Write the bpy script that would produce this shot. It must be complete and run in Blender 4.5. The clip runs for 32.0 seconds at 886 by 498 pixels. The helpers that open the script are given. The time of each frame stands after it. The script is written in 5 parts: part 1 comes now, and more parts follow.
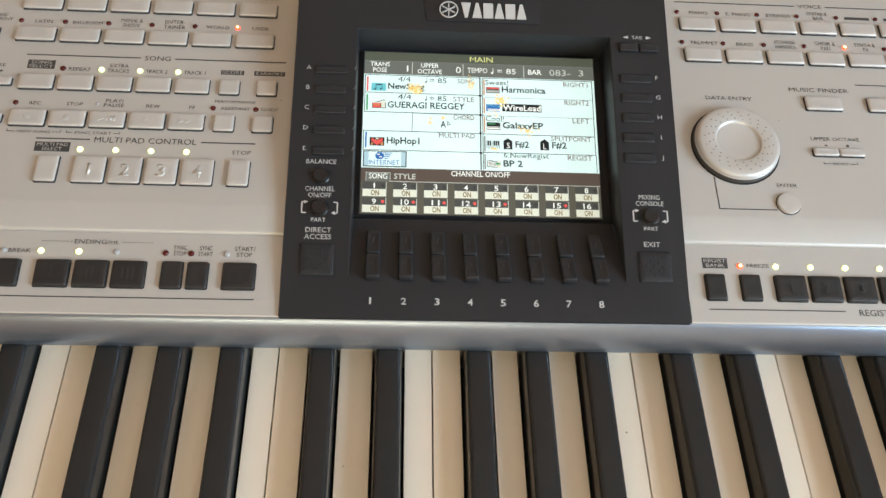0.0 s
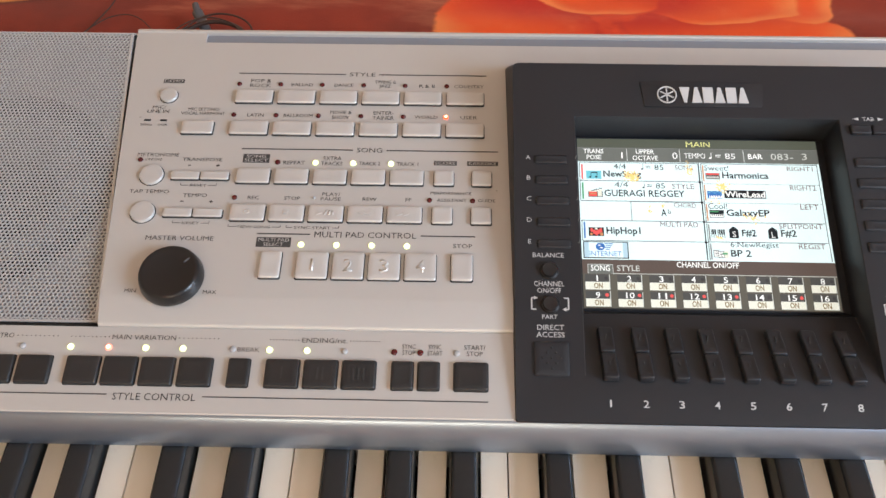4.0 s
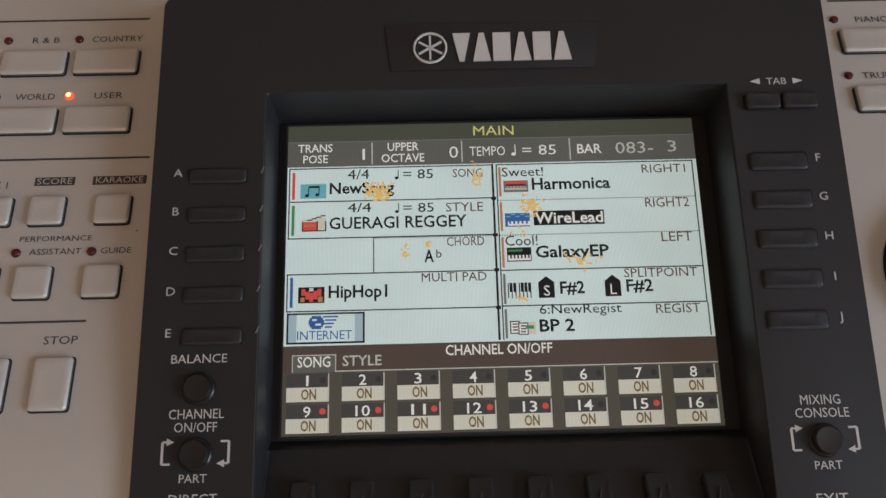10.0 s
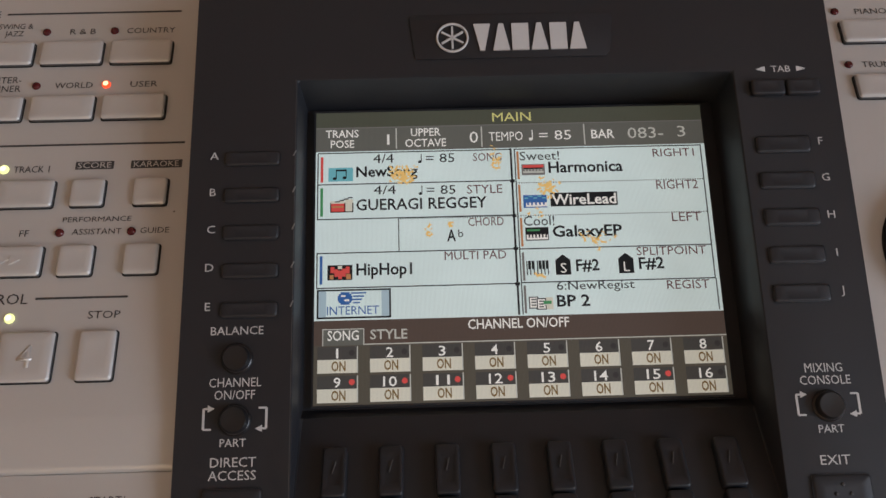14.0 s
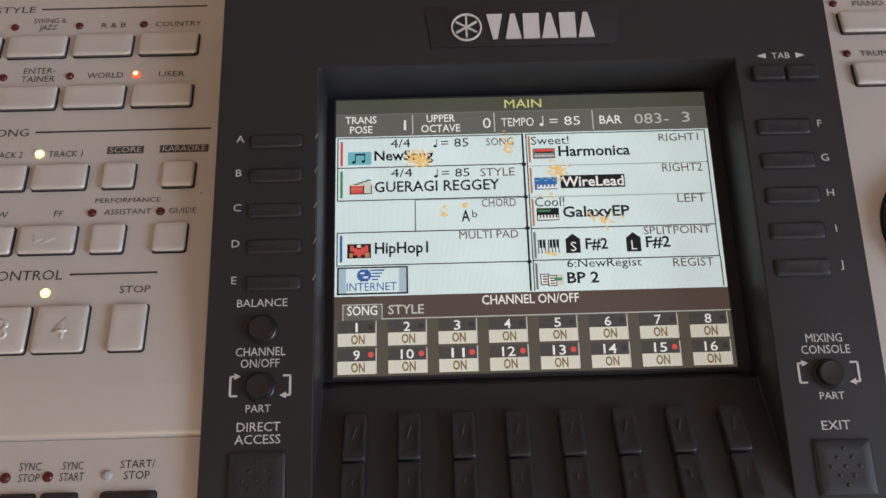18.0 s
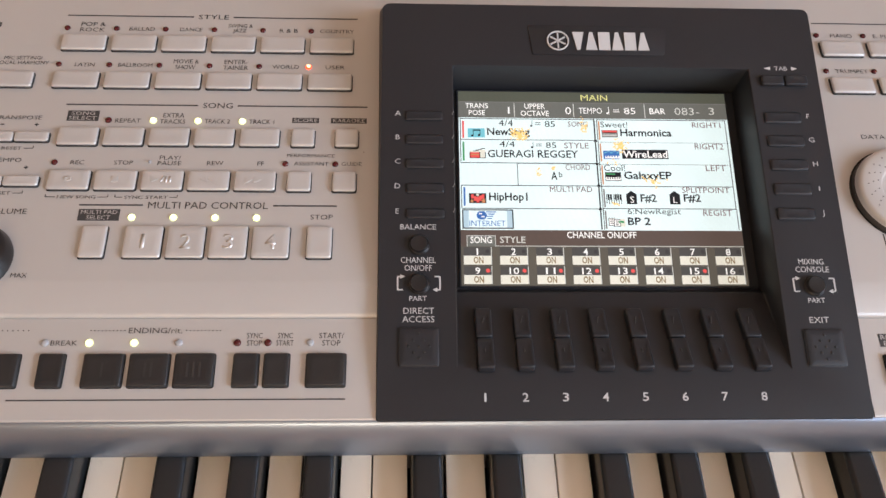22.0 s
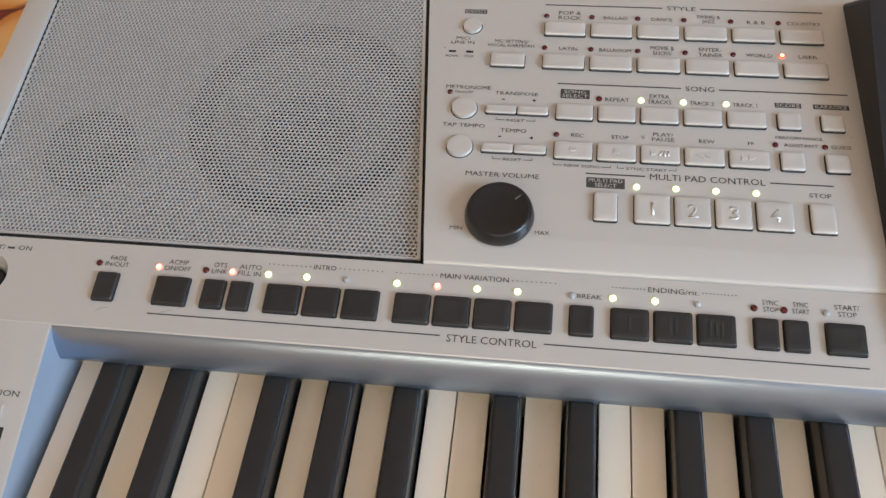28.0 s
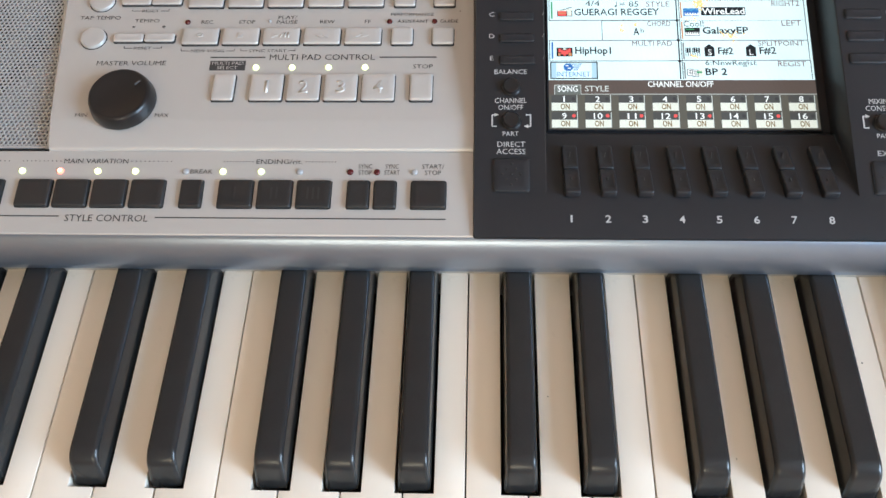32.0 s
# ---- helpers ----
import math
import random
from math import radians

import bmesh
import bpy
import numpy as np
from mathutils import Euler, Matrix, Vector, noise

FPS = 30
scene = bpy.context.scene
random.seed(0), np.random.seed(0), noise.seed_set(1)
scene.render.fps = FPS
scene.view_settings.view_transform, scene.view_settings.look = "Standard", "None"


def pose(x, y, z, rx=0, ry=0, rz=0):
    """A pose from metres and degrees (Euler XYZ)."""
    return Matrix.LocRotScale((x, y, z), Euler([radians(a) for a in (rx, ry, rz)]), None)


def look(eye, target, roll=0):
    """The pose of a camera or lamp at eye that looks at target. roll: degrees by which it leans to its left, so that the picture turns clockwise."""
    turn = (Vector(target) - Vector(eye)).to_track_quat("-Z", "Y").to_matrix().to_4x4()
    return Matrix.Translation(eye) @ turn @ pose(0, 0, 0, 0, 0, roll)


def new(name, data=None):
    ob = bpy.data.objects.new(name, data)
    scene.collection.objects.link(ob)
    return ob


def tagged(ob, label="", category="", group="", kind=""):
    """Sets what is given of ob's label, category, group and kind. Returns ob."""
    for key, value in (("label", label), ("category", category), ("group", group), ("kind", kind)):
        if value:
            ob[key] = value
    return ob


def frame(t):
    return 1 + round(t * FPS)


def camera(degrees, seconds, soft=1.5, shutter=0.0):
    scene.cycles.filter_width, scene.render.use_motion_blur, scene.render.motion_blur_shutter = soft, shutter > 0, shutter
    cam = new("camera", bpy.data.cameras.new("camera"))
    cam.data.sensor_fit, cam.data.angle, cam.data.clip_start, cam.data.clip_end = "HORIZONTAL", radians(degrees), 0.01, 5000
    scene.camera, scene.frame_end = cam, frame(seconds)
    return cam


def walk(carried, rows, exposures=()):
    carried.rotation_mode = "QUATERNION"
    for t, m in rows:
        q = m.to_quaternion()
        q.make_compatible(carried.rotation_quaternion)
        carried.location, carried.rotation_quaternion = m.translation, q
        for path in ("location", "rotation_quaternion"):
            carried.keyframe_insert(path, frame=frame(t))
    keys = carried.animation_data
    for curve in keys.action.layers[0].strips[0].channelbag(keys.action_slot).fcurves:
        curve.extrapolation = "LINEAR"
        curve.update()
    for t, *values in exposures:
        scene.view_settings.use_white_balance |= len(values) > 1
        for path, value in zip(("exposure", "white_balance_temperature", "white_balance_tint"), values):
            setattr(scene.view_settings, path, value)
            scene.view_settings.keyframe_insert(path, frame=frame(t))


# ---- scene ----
cam = camera(55.30, 32.0)
PATH = [
    (0, (0.37910, -0.17731, 0.35168), (0.40910, 0.09878, -0.06410), 6.352),
    (0.5, (0.36483, -0.18092, 0.34741), (0.37793, 0.10139, -0.06506), 3.254),
    (1, (0.34222, -0.18244, 0.34849), (0.35061, 0.10027, -0.06384), 2.715),
    (1.5, (0.32111, -0.17777, 0.35548), (0.32613, 0.12228, -0.04445), 2.710),
    (2, (0.30827, -0.17096, 0.36429), (0.30026, 0.14856, -0.02020), 1.361),
    (2.5, (0.29138, -0.17000, 0.36046), (0.27839, 0.15294, -0.02104), 0.919),
    (4.5, (0.31264, -0.15081, 0.34592), (0.30352, 0.14539, -0.05680), -1.013),
    (5, (0.32192, -0.14841, 0.34789), (0.30840, 0.14491, -0.05681), -1.964),
    (5.5, (0.34037, -0.13436, 0.34182), (0.33453, 0.15714, -0.06437), -0.942),
    (6, (0.35704, -0.11927, 0.32719), (0.35253, 0.17124, -0.07972), -1.167),
    (6.5, (0.36925, -0.10201, 0.31689), (0.36645, 0.18672, -0.09131), -1.526),
    (7, (0.36916, -0.08465, 0.30332), (0.36626, 0.20125, -0.10687), -1.656),
    (7.5, (0.37291, -0.07427, 0.28969), (0.36960, 0.20731, -0.12347), -1.954),
    (8, (0.37690, -0.05952, 0.28082), (0.37376, 0.21438, -0.13747), -1.641),
    (8.5, (0.38832, -0.04874, 0.26702), (0.38654, 0.21758, -0.15614), -0.895),
    (9, (0.40103, -0.03773, 0.25862), (0.39797, 0.22396, -0.16742), -1.497),
    (9.5, (0.40206, -0.02412, 0.24885), (0.40476, 0.23538, -0.17852), -0.637),
    (10, (0.40441, -0.01218, 0.24035), (0.40986, 0.24206, -0.19015), -0.286),
    (10.5, (0.40330, -0.00642, 0.23473), (0.40927, 0.24945, -0.19480), -0.239),
    (11, (0.40165, 0.00004, 0.22828), (0.40774, 0.25489, -0.20186), -0.114),
    (11.5, (0.40120, 0.00005, 0.22896), (0.40485, 0.25026, -0.20391), -0.723),
    (12, (0.39946, -0.00422, 0.22966), (0.40793, 0.24724, -0.20242), 0.175),
    (12.5, (0.39894, -0.00924, 0.23374), (0.40615, 0.24304, -0.19789), -0.111),
    (13, (0.40008, -0.01038, 0.23652), (0.40506, 0.24292, -0.19455), -0.541),
    (13.5, (0.39597, -0.01403, 0.24134), (0.40182, 0.24094, -0.18872), -0.441),
    (14, (0.39676, -0.02329, 0.24798), (0.40434, 0.23088, -0.18253), 0.030),
    (14.5, (0.39657, -0.02396, 0.24752), (0.40506, 0.22930, -0.18352), 0.251),
    (16.5, (0.39566, -0.04672, 0.25952), (0.40131, 0.21417, -0.16699), -0.614),
    (17, (0.39249, -0.05169, 0.26042), (0.39887, 0.21061, -0.16521), -0.503),
    (17.5, (0.38945, -0.04987, 0.25980), (0.39362, 0.21359, -0.16513), -0.773),
    (18, (0.39425, -0.03843, 0.25127), (0.39741, 0.22465, -0.17391), -0.908),
    (18.5, (0.40004, -0.03247, 0.24433), (0.40817, 0.23079, -0.18067), -0.285),
    (19, (0.39696, -0.05083, 0.25087), (0.40748, 0.21327, -0.17356), 0.064),
    (19.5, (0.39192, -0.06337, 0.25714), (0.40339, 0.20205, -0.16644), 0.274),
    (20, (0.38686, -0.06936, 0.26069), (0.39852, 0.19798, -0.16168), 0.423),
    (20.5, (0.38133, -0.08247, 0.27007), (0.39392, 0.18886, -0.14971), 0.731),
    (21, (0.37176, -0.10021, 0.28428), (0.38485, 0.17360, -0.13387), 0.953),
    (21.5, (0.35915, -0.11247, 0.30367), (0.37334, 0.16294, -0.11340), 1.442),
    (22, (0.34122, -0.11816, 0.31190), (0.36277, 0.16249, -0.10135), 3.795),
    (22.5, (0.32440, -0.11815, 0.31515), (0.34216, 0.16385, -0.09736), 4.335),
    (23, (0.30175, -0.12024, 0.31431), (0.30866, 0.16565, -0.09583), 3.665),
    (23.5, (0.28999, -0.12186, 0.31507), (0.29428, 0.16559, -0.09402), 4.023),
    (24, (0.27681, -0.12486, 0.31036), (0.27761, 0.16532, -0.09681), 4.079),
    (24.5, (0.26626, -0.12725, 0.30859), (0.25646, 0.16404, -0.09769), 2.615),
    (25, (0.25379, -0.12515, 0.30765), (0.23594, 0.16573, -0.09863), 1.173),
    (25.5, (0.24215, -0.12143, 0.30835), (0.21756, 0.17218, -0.09562), -0.062),
    (27.5, (0.20641, -0.13667, 0.31080), (0.15378, 0.15670, -0.09065), -4.775),
    (28, (0.19500, -0.15698, 0.31393), (0.13843, 0.13553, -0.08761), -5.149),
    (28.5, (0.19604, -0.17588, 0.31157), (0.13495, 0.11821, -0.08815), -5.502),
    (29, (0.19964, -0.18935, 0.31499), (0.14205, 0.09745, -0.09051), -5.442),
    (29.5, (0.20801, -0.19436, 0.31510), (0.15580, 0.09154, -0.09176), -5.189),
    (30, (0.23323, -0.18480, 0.31241), (0.19052, 0.09713, -0.09831), -5.946),
    (30.5, (0.26100, -0.18655, 0.31143), (0.22133, 0.08786, -0.10465), -6.106),
    (31, (0.28188, -0.18491, 0.31513), (0.25638, 0.08686, -0.10379), -3.768),
    (31.5, (0.30982, -0.18594, 0.31204), (0.28598, 0.08290, -0.10887), -3.652),
    (32, (0.33291, -0.18201, 0.31310), (0.31151, 0.08130, -0.11142), -3.490),
]
# stops, white balance
EXPOSURES = [
    (0.0, 0.42, 6260, -1), (1.0, 0.50, 6380, 2), (2.0, 0.57, 6500, 7), (5.0, 0.54, 6050, 7), (6.0, 0.29, 6150, 8), (7.0, 0.16, 6300, 10), (8.0, 0.02, 6400, 10),
    (9.0, -0.34, 6450, 7), (11.0, -0.60, 6550, 11), (14.0, -0.56, 6550, 12), (17.0, -0.28, 6450, 11), (18.0, -0.22, 6450, 11),
    (19.0, -0.26, 6400, 11), (21.0, 0.25, 6350, 13), (23.0, 0.40, 6450, 11), (24.0, 0.36, 6250, 9), (25.0, 0.37, 6020, 7),
    (28.0, 0.47, 5780, 1), (29.5, 0.64, 5720, 0), (31.0, 0.62, 5650, 1), (32.0, 0.58, 5650, 1)]
walk(cam, [(t, look(eye, target, roll)) for t, eye, target, roll in PATH], EXPOSURES)

# ---- light ----
world = bpy.data.worlds.new("sky")
scene.world = world
world.use_nodes = True
wn = world.node_tree
sky = wn.nodes.new("ShaderNodeTexSky")
sky.sky_type, sky.sun_disc, sky.sun_elevation, sky.sun_rotation = "NISHITA", False, radians(38), radians(70)
wn.nodes["Background"].inputs["Strength"].default_value = 0.10
wn.links.new(sky.outputs["Color"], wn.nodes["Background"].inputs["Color"])


def area(name, eye, target, sx, sy, watts, colour):
    lamp = bpy.data.lights.new(name, "AREA")
    lamp.shape, lamp.size, lamp.size_y, lamp.energy, lamp.color = "RECTANGLE", sx, sy, watts, colour
    ob = new(name, lamp)
    ob.matrix_world = look(eye, target)
    return ob


# daylight through the east opening; the rear lamp is an added warm fill
area("window_light", (2.31, -0.95, 1.05), (1.0, -0.75, 0.55), 1.10, 1.15, 60, (0.745, 0.85, 1.0))
area("rear_window_light", (0.1, -2.56, 1.55), (0.2, -1.0, 0.6), 1.4, 0.5, 14, (1.0, 0.77, 0.50))

# ---- materials ----


def nodes_of(name):
    m = bpy.data.materials.new(name)
    m.use_nodes = True
    t = m.node_tree
    return m, t, t.nodes["Principled BSDF"]


def add(t, kind, **values):
    n = t.nodes.new(kind)
    for k, v in values.items():
        if k in n.inputs:
            n.inputs[k].default_value = v
    return n


def surface(name, colour, rough=0.5, metal=0.0, vary=0.06, scale=60.0, grain=900.0, bump=0.03, coat=0.0, dirt=0.0, spec=0.5, rough_vary=0.08, by_object=0.0):
    """Painted or moulded surface: two scales of colour change, uneven gloss and fine relief."""
    m, t, b = nodes_of(name)
    co = t.nodes.new("ShaderNodeTexCoord")
    big = add(t, "ShaderNodeTexNoise", Scale=scale, Detail=4.0, Roughness=0.6)
    fine = add(t, "ShaderNodeTexNoise", Scale=grain, Detail=2.0)
    for n in (big, fine):
        t.links.new(co.outputs["Object"], n.inputs["Vector"])
    mix = t.nodes.new("ShaderNodeMix")
    mix.data_type, mix.blend_type = "RGBA", "MIX"
    mix.inputs["A"].default_value = (*[c * (1 - vary) for c in colour], 1)
    mix.inputs["B"].default_value = (*[min(1, c * (1 + vary)) for c in colour], 1)
    both = add(t, "ShaderNodeMath")
    both.operation = "ADD"
    half = add(t, "ShaderNodeMath")
    half.operation = "MULTIPLY"
    half.inputs[1].default_value = 0.5
    t.links.new(big.outputs["Fac"], both.inputs[0])
    t.links.new(fine.outputs["Fac"], both.inputs[1])
    t.links.new(both.outputs[0], half.inputs[0])
    t.links.new(half.outputs[0], mix.inputs["Factor"])
    colour_out = mix.outputs["Result"]
    if dirt:
        spots = add(t, "ShaderNodeTexNoise", Scale=scale * 3.1, Detail=5.0, Roughness=0.7)
        t.links.new(co.outputs["Object"], spots.inputs["Vector"])
        ramp = t.nodes.new("ShaderNodeValToRGB")
        ramp.color_ramp.elements[0].position, ramp.color_ramp.elements[1].position = 0.62, 0.78
        t.links.new(spots.outputs["Fac"], ramp.inputs["Fac"])
        scaled = add(t, "ShaderNodeMath")
        scaled.operation = "MULTIPLY"
        scaled.inputs[1].default_value = dirt
        t.links.new(ramp.outputs["Color"], scaled.inputs[0])
        worn = t.nodes.new("ShaderNodeMix")
        worn.data_type = "RGBA"
        worn.inputs["B"].default_value = (0.22, 0.17, 0.11, 1)
        t.links.new(scaled.outputs[0], worn.inputs["Factor"])
        t.links.new(colour_out, worn.inputs["A"])
        colour_out = worn.outputs["Result"]
    if by_object:
        info = t.nodes.new("ShaderNodeObjectInfo")
        hue = t.nodes.new("ShaderNodeHueSaturation")
        rng = t.nodes.new("ShaderNodeMapRange")
        rng.inputs["To Min"].default_value, rng.inputs["To Max"].default_value = 1 - by_object, 1 + by_object
        t.links.new(info.outputs["Random"], rng.inputs["Value"])
        t.links.new(rng.outputs["Result"], hue.inputs["Value"])
        t.links.new(colour_out, hue.inputs["Color"])
        colour_out = hue.outputs["Color"]
    t.links.new(colour_out, b.inputs["Base Color"])
    rr = t.nodes.new("ShaderNodeMapRange")
    rr.inputs["To Min"].default_value, rr.inputs["To Max"].default_value = max(0.02, rough - rough_vary), min(1, rough + rough_vary)
    t.links.new(big.outputs["Fac"], rr.inputs["Value"])
    t.links.new(rr.outputs["Result"], b.inputs["Roughness"])
    b.inputs["Metallic"].default_value = metal
    b.inputs["Specular IOR Level"].default_value = spec
    b.inputs["Coat Weight"].default_value = coat
    b.inputs["Coat Roughness"].default_value = 0.15
    if bump:
        bm_ = add(t, "ShaderNodeBump", Strength=bump, Distance=0.0004)
        t.links.new(fine.outputs["Fac"], bm_.inputs["Height"])
        t.links.new(bm_.outputs["Normal"], b.inputs["Normal"])
    return m


def glow(name, colour, strength, lines=False):
    """Something that gives off light: a lit diode or a cell of the lit screen."""
    m, t, b = nodes_of(name)
    b.inputs["Base Color"].default_value = (*[c * 0.25 for c in colour], 1)
    b.inputs["Roughness"].default_value = 0.55
    b.inputs["Specular IOR Level"].default_value = 0.25
    b.inputs["Emission Color"].default_value = (*colour, 1)
    b.inputs["Emission Strength"].default_value = strength
    if lines:
        co = t.nodes.new("ShaderNodeTexCoord")
        noise_ = add(t, "ShaderNodeTexNoise", Scale=45.0, Detail=2.0)
        t.links.new(co.outputs["Object"], noise_.inputs["Vector"])
        level = t.nodes.new("ShaderNodeMapRange")
        level.inputs["To Min"].default_value, level.inputs["To Max"].default_value = strength * 0.88, strength * 1.12
        t.links.new(noise_.outputs["Fac"], level.inputs["Value"])
        value = level.outputs["Result"]
        # columns and rows of the display's dots
        for way, low, high in (("X", 0.80, 1.14), ("Y", 0.93, 1.05)):
            wave = add(t, "ShaderNodeTexWave", Scale=math.pi / 10 / 0.000365, Distortion=0.0)
            wave.bands_direction = way
            t.links.new(co.outputs["Object"], wave.inputs["Vector"])
            grid = t.nodes.new("ShaderNodeMapRange")
            grid.inputs["To Min"].default_value, grid.inputs["To Max"].default_value = low, high
            t.links.new(wave.outputs["Fac"], grid.inputs["Value"])
            mul = add(t, "ShaderNodeMath")
            mul.operation = "MULTIPLY"
            t.links.new(value, mul.inputs[0])
            t.links.new(grid.outputs["Result"], mul.inputs[1])
            value = mul.outputs[0]
        t.links.new(value, b.inputs["Emission Strength"])
    return m


SILVER = surface("silver_paint", (0.535, 0.525, 0.51), rough=0.38, metal=0.35, vary=0.03, scale=14, grain=2600, bump=0.05, dirt=0.05)
SILVER_BTN = surface("silver_button_plastic", (0.58, 0.575, 0.565), rough=0.34, metal=0.35, vary=0.03, scale=70, grain=2600, bump=0.03, by_object=0.03)
GRILLE = surface("perforated_metal", (0.60, 0.615, 0.63), rough=0.38, metal=0.5, vary=0.05, scale=25, grain=1500, bump=0.05)
CHARCOAL = surface("charcoal_plastic", (0.0180, 0.0190, 0.0225), rough=0.45, spec=0.36, vary=0.12, scale=40, grain=3000, bump=0.10)
BLACK_BTN = surface("black_rubber_button", (0.018, 0.018, 0.019), rough=0.45, vary=0.2, scale=90, grain=2500, bump=0.05, dirt=0.06, by_object=0.15)
KNOB_BLACK = surface("black_knob_plastic", (0.011, 0.011, 0.012), rough=0.30, rough_vary=0.03, vary=0.1, scale=60, grain=2500, bump=0.03)
GAP = surface("dark_gap", (0.012, 0.012, 0.012), rough=0.8, bump=0)
IVORY = surface("white_key_plastic", (0.88, 0.805, 0.700), rough=0.30, vary=0.02, scale=30, grain=1400, bump=0.02, dirt=0.12, by_object=0.03)
EBONY = surface("black_key_plastic", (0.019, 0.0205, 0.022), rough=0.24, spec=0.40, vary=0.3, scale=120, grain=2200, bump=0.02, rough_vary=0.06)
# rail: silver whose reflected blue is put into the base colour
RAIL = surface("satin_sky_tinted_rail", (0.285, 0.342, 0.435), rough=0.30, metal=0.9, vary=0.03, scale=20, grain=2000, bump=0.02, rough_vary=0.04)
INK = surface("dark_grey_print", (0.045, 0.043, 0.043), rough=0.6, bump=0)
GROOVE = surface("blue_grey_slot", (0.20, 0.21, 0.24), rough=0.45, bump=0)
INK_WHITE = surface("white_print", (0.52, 0.52, 0.52), rough=0.5, bump=0)
EMBOSS = surface("engraved_figure", (0.25, 0.245, 0.235), rough=0.5, metal=0.3, bump=0)
# unseen room shell: warm tones chosen to tint the light it bounces
WALL = surface("wall_paint", (0.76, 0.59, 0.42), rough=0.85, vary=0.04, scale=1.5, grain=80, bump=0.2)
CEIL = surface("ceiling_paint", (0.80, 0.72, 0.60), rough=0.9, vary=0.03, scale=1.5, grain=80, bump=0.2)
FLOOR = surface("floor_screed", (0.34, 0.19, 0.11), rough=0.6, vary=0.1, scale=3, grain=60, bump=0.2)
WOOD = surface("bed_wood", (0.16, 0.08, 0.04), rough=0.5, vary=0.2, scale=6, grain=90, bump=0.1)
CORD = surface("brown_black_cord", (0.055, 0.032, 0.024), rough=0.6, bump=0)
PLUG = surface("grey_metal_plug", (0.13, 0.14, 0.155), rough=0.35, metal=0.5, bump=0)
CASE = surface("dark_blue_case", (0.018, 0.022, 0.034), rough=0.25, bump=0)

# ---- building helpers ----
PLACE = {}


def part(name, bm, material, parent, label="", m=None):
    """Links a bmesh (or a finished mesh) as one mesh object under a thing or a part. m: its pose in the world."""
    if isinstance(bm, bpy.types.Mesh):
        me = bm
    else:
        me = bpy.data.meshes.new(name)
        bm.to_mesh(me)
        bm.free()
    if not me.materials:
        me.materials.append(material)
    ob = new(name, me)
    m = m or Matrix.Identity(4)
    if parent is not None:
        ob.parent = parent
        ob.matrix_parent_inverse = PLACE[parent].inverted()
    ob.matrix_basis = m
    PLACE[ob] = m
    if label:
        ob["label"] = label
    return ob


def thing(name, base, label, category, **more):
    ob = new(name)
    ob.empty_display_size = 0.05
    ob.location = base
    PLACE[ob] = Matrix.Translation(base)
    return tagged(ob, label, category, **more)


def smooth(bm, degrees=40):
    for e in bm.edges:
        e.smooth = len(e.link_faces) == 2 and e.calc_face_angle(0) < radians(degrees)
    for f in bm.faces:
        f.smooth = True
    return bm


def finish(bm, bevel=0.0, segments=2):
    bmesh.ops.recalc_face_normals(bm, faces=bm.faces[:])
    if bevel:
        sharp = [e for e in bm.edges if len(e.link_faces) == 2 and e.calc_face_angle(0) > radians(35)]
        bmesh.ops.bevel(bm, geom=sharp, offset=bevel, segments=segments, profile=0.6, affect="EDGES", clamp_overlap=True)
    return smooth(bm)


def prism(outline, z0, z1, bevel=0.0, segments=2, taper=None):
    """An outline of (x, y) drawn up from z0 to z1. taper: outline of the top."""
    bm = bmesh.new()
    low = [bm.verts.new((x, y, z0)) for x, y in outline]
    top = [bm.verts.new((x, y, z1)) for x, y in (taper or outline)]
    n = len(outline)
    bm.faces.new(low[::-1])
    bm.faces.new(top)
    for i in range(n):
        bm.faces.new((low[i], low[(i + 1) % n], top[(i + 1) % n], top[i]))
    return finish(bm, bevel, segments)


def box(x0, x1, y0, y1, z0, z1, bevel=0.0, segments=2):
    return prism([(x0, y0), (x1, y0), (x1, y1), (x0, y1)], z0, z1, bevel, segments)


def profile(points, x0, x1, bevel=0.0):
    """A closed outline of (y, z) drawn along x. x0 and x1 may be functions of (y, z)."""
    bm = bmesh.new()
    f0, f1 = [(a if callable(a) else (lambda y, z, a=a: a)) for a in (x0, x1)]
    a = [bm.verts.new((f0(y, z), y, z)) for y, z in points]
    b = [bm.verts.new((f1(y, z), y, z)) for y, z in points]
    n = len(points)
    bm.faces.new(a)
    bm.faces.new(b[::-1])
    for i in range(n):
        bm.faces.new((a[i], b[i], b[(i + 1) % n], a[(i + 1) % n]))
    return finish(bm, bevel)


def lathe(rings, steps=40):
    """A turned form from (radius, height) pairs, closed at both ends."""
    bm = bmesh.new()
    loops = []
    for r, z in rings:
        if r < 1e-7:
            loops.append([bm.verts.new((0, 0, z))])
        else:
            loops.append([bm.verts.new((r * math.cos(2 * math.pi * i / steps), r * math.sin(2 * math.pi * i / steps), z)) for i in range(steps)])
    for a, b in zip(loops, loops[1:]):
        for i in range(steps):
            j = (i + 1) % steps
            if len(a) == 1 and len(b) > 1:
                bm.faces.new((a[0], b[j], b[i]))
            elif len(b) == 1 and len(a) > 1:
                bm.faces.new((a[i], a[j], b[0]))
            elif len(a) > 1:
                bm.faces.new((a[i], a[j], b[j], b[i]))
    return finish(bm)


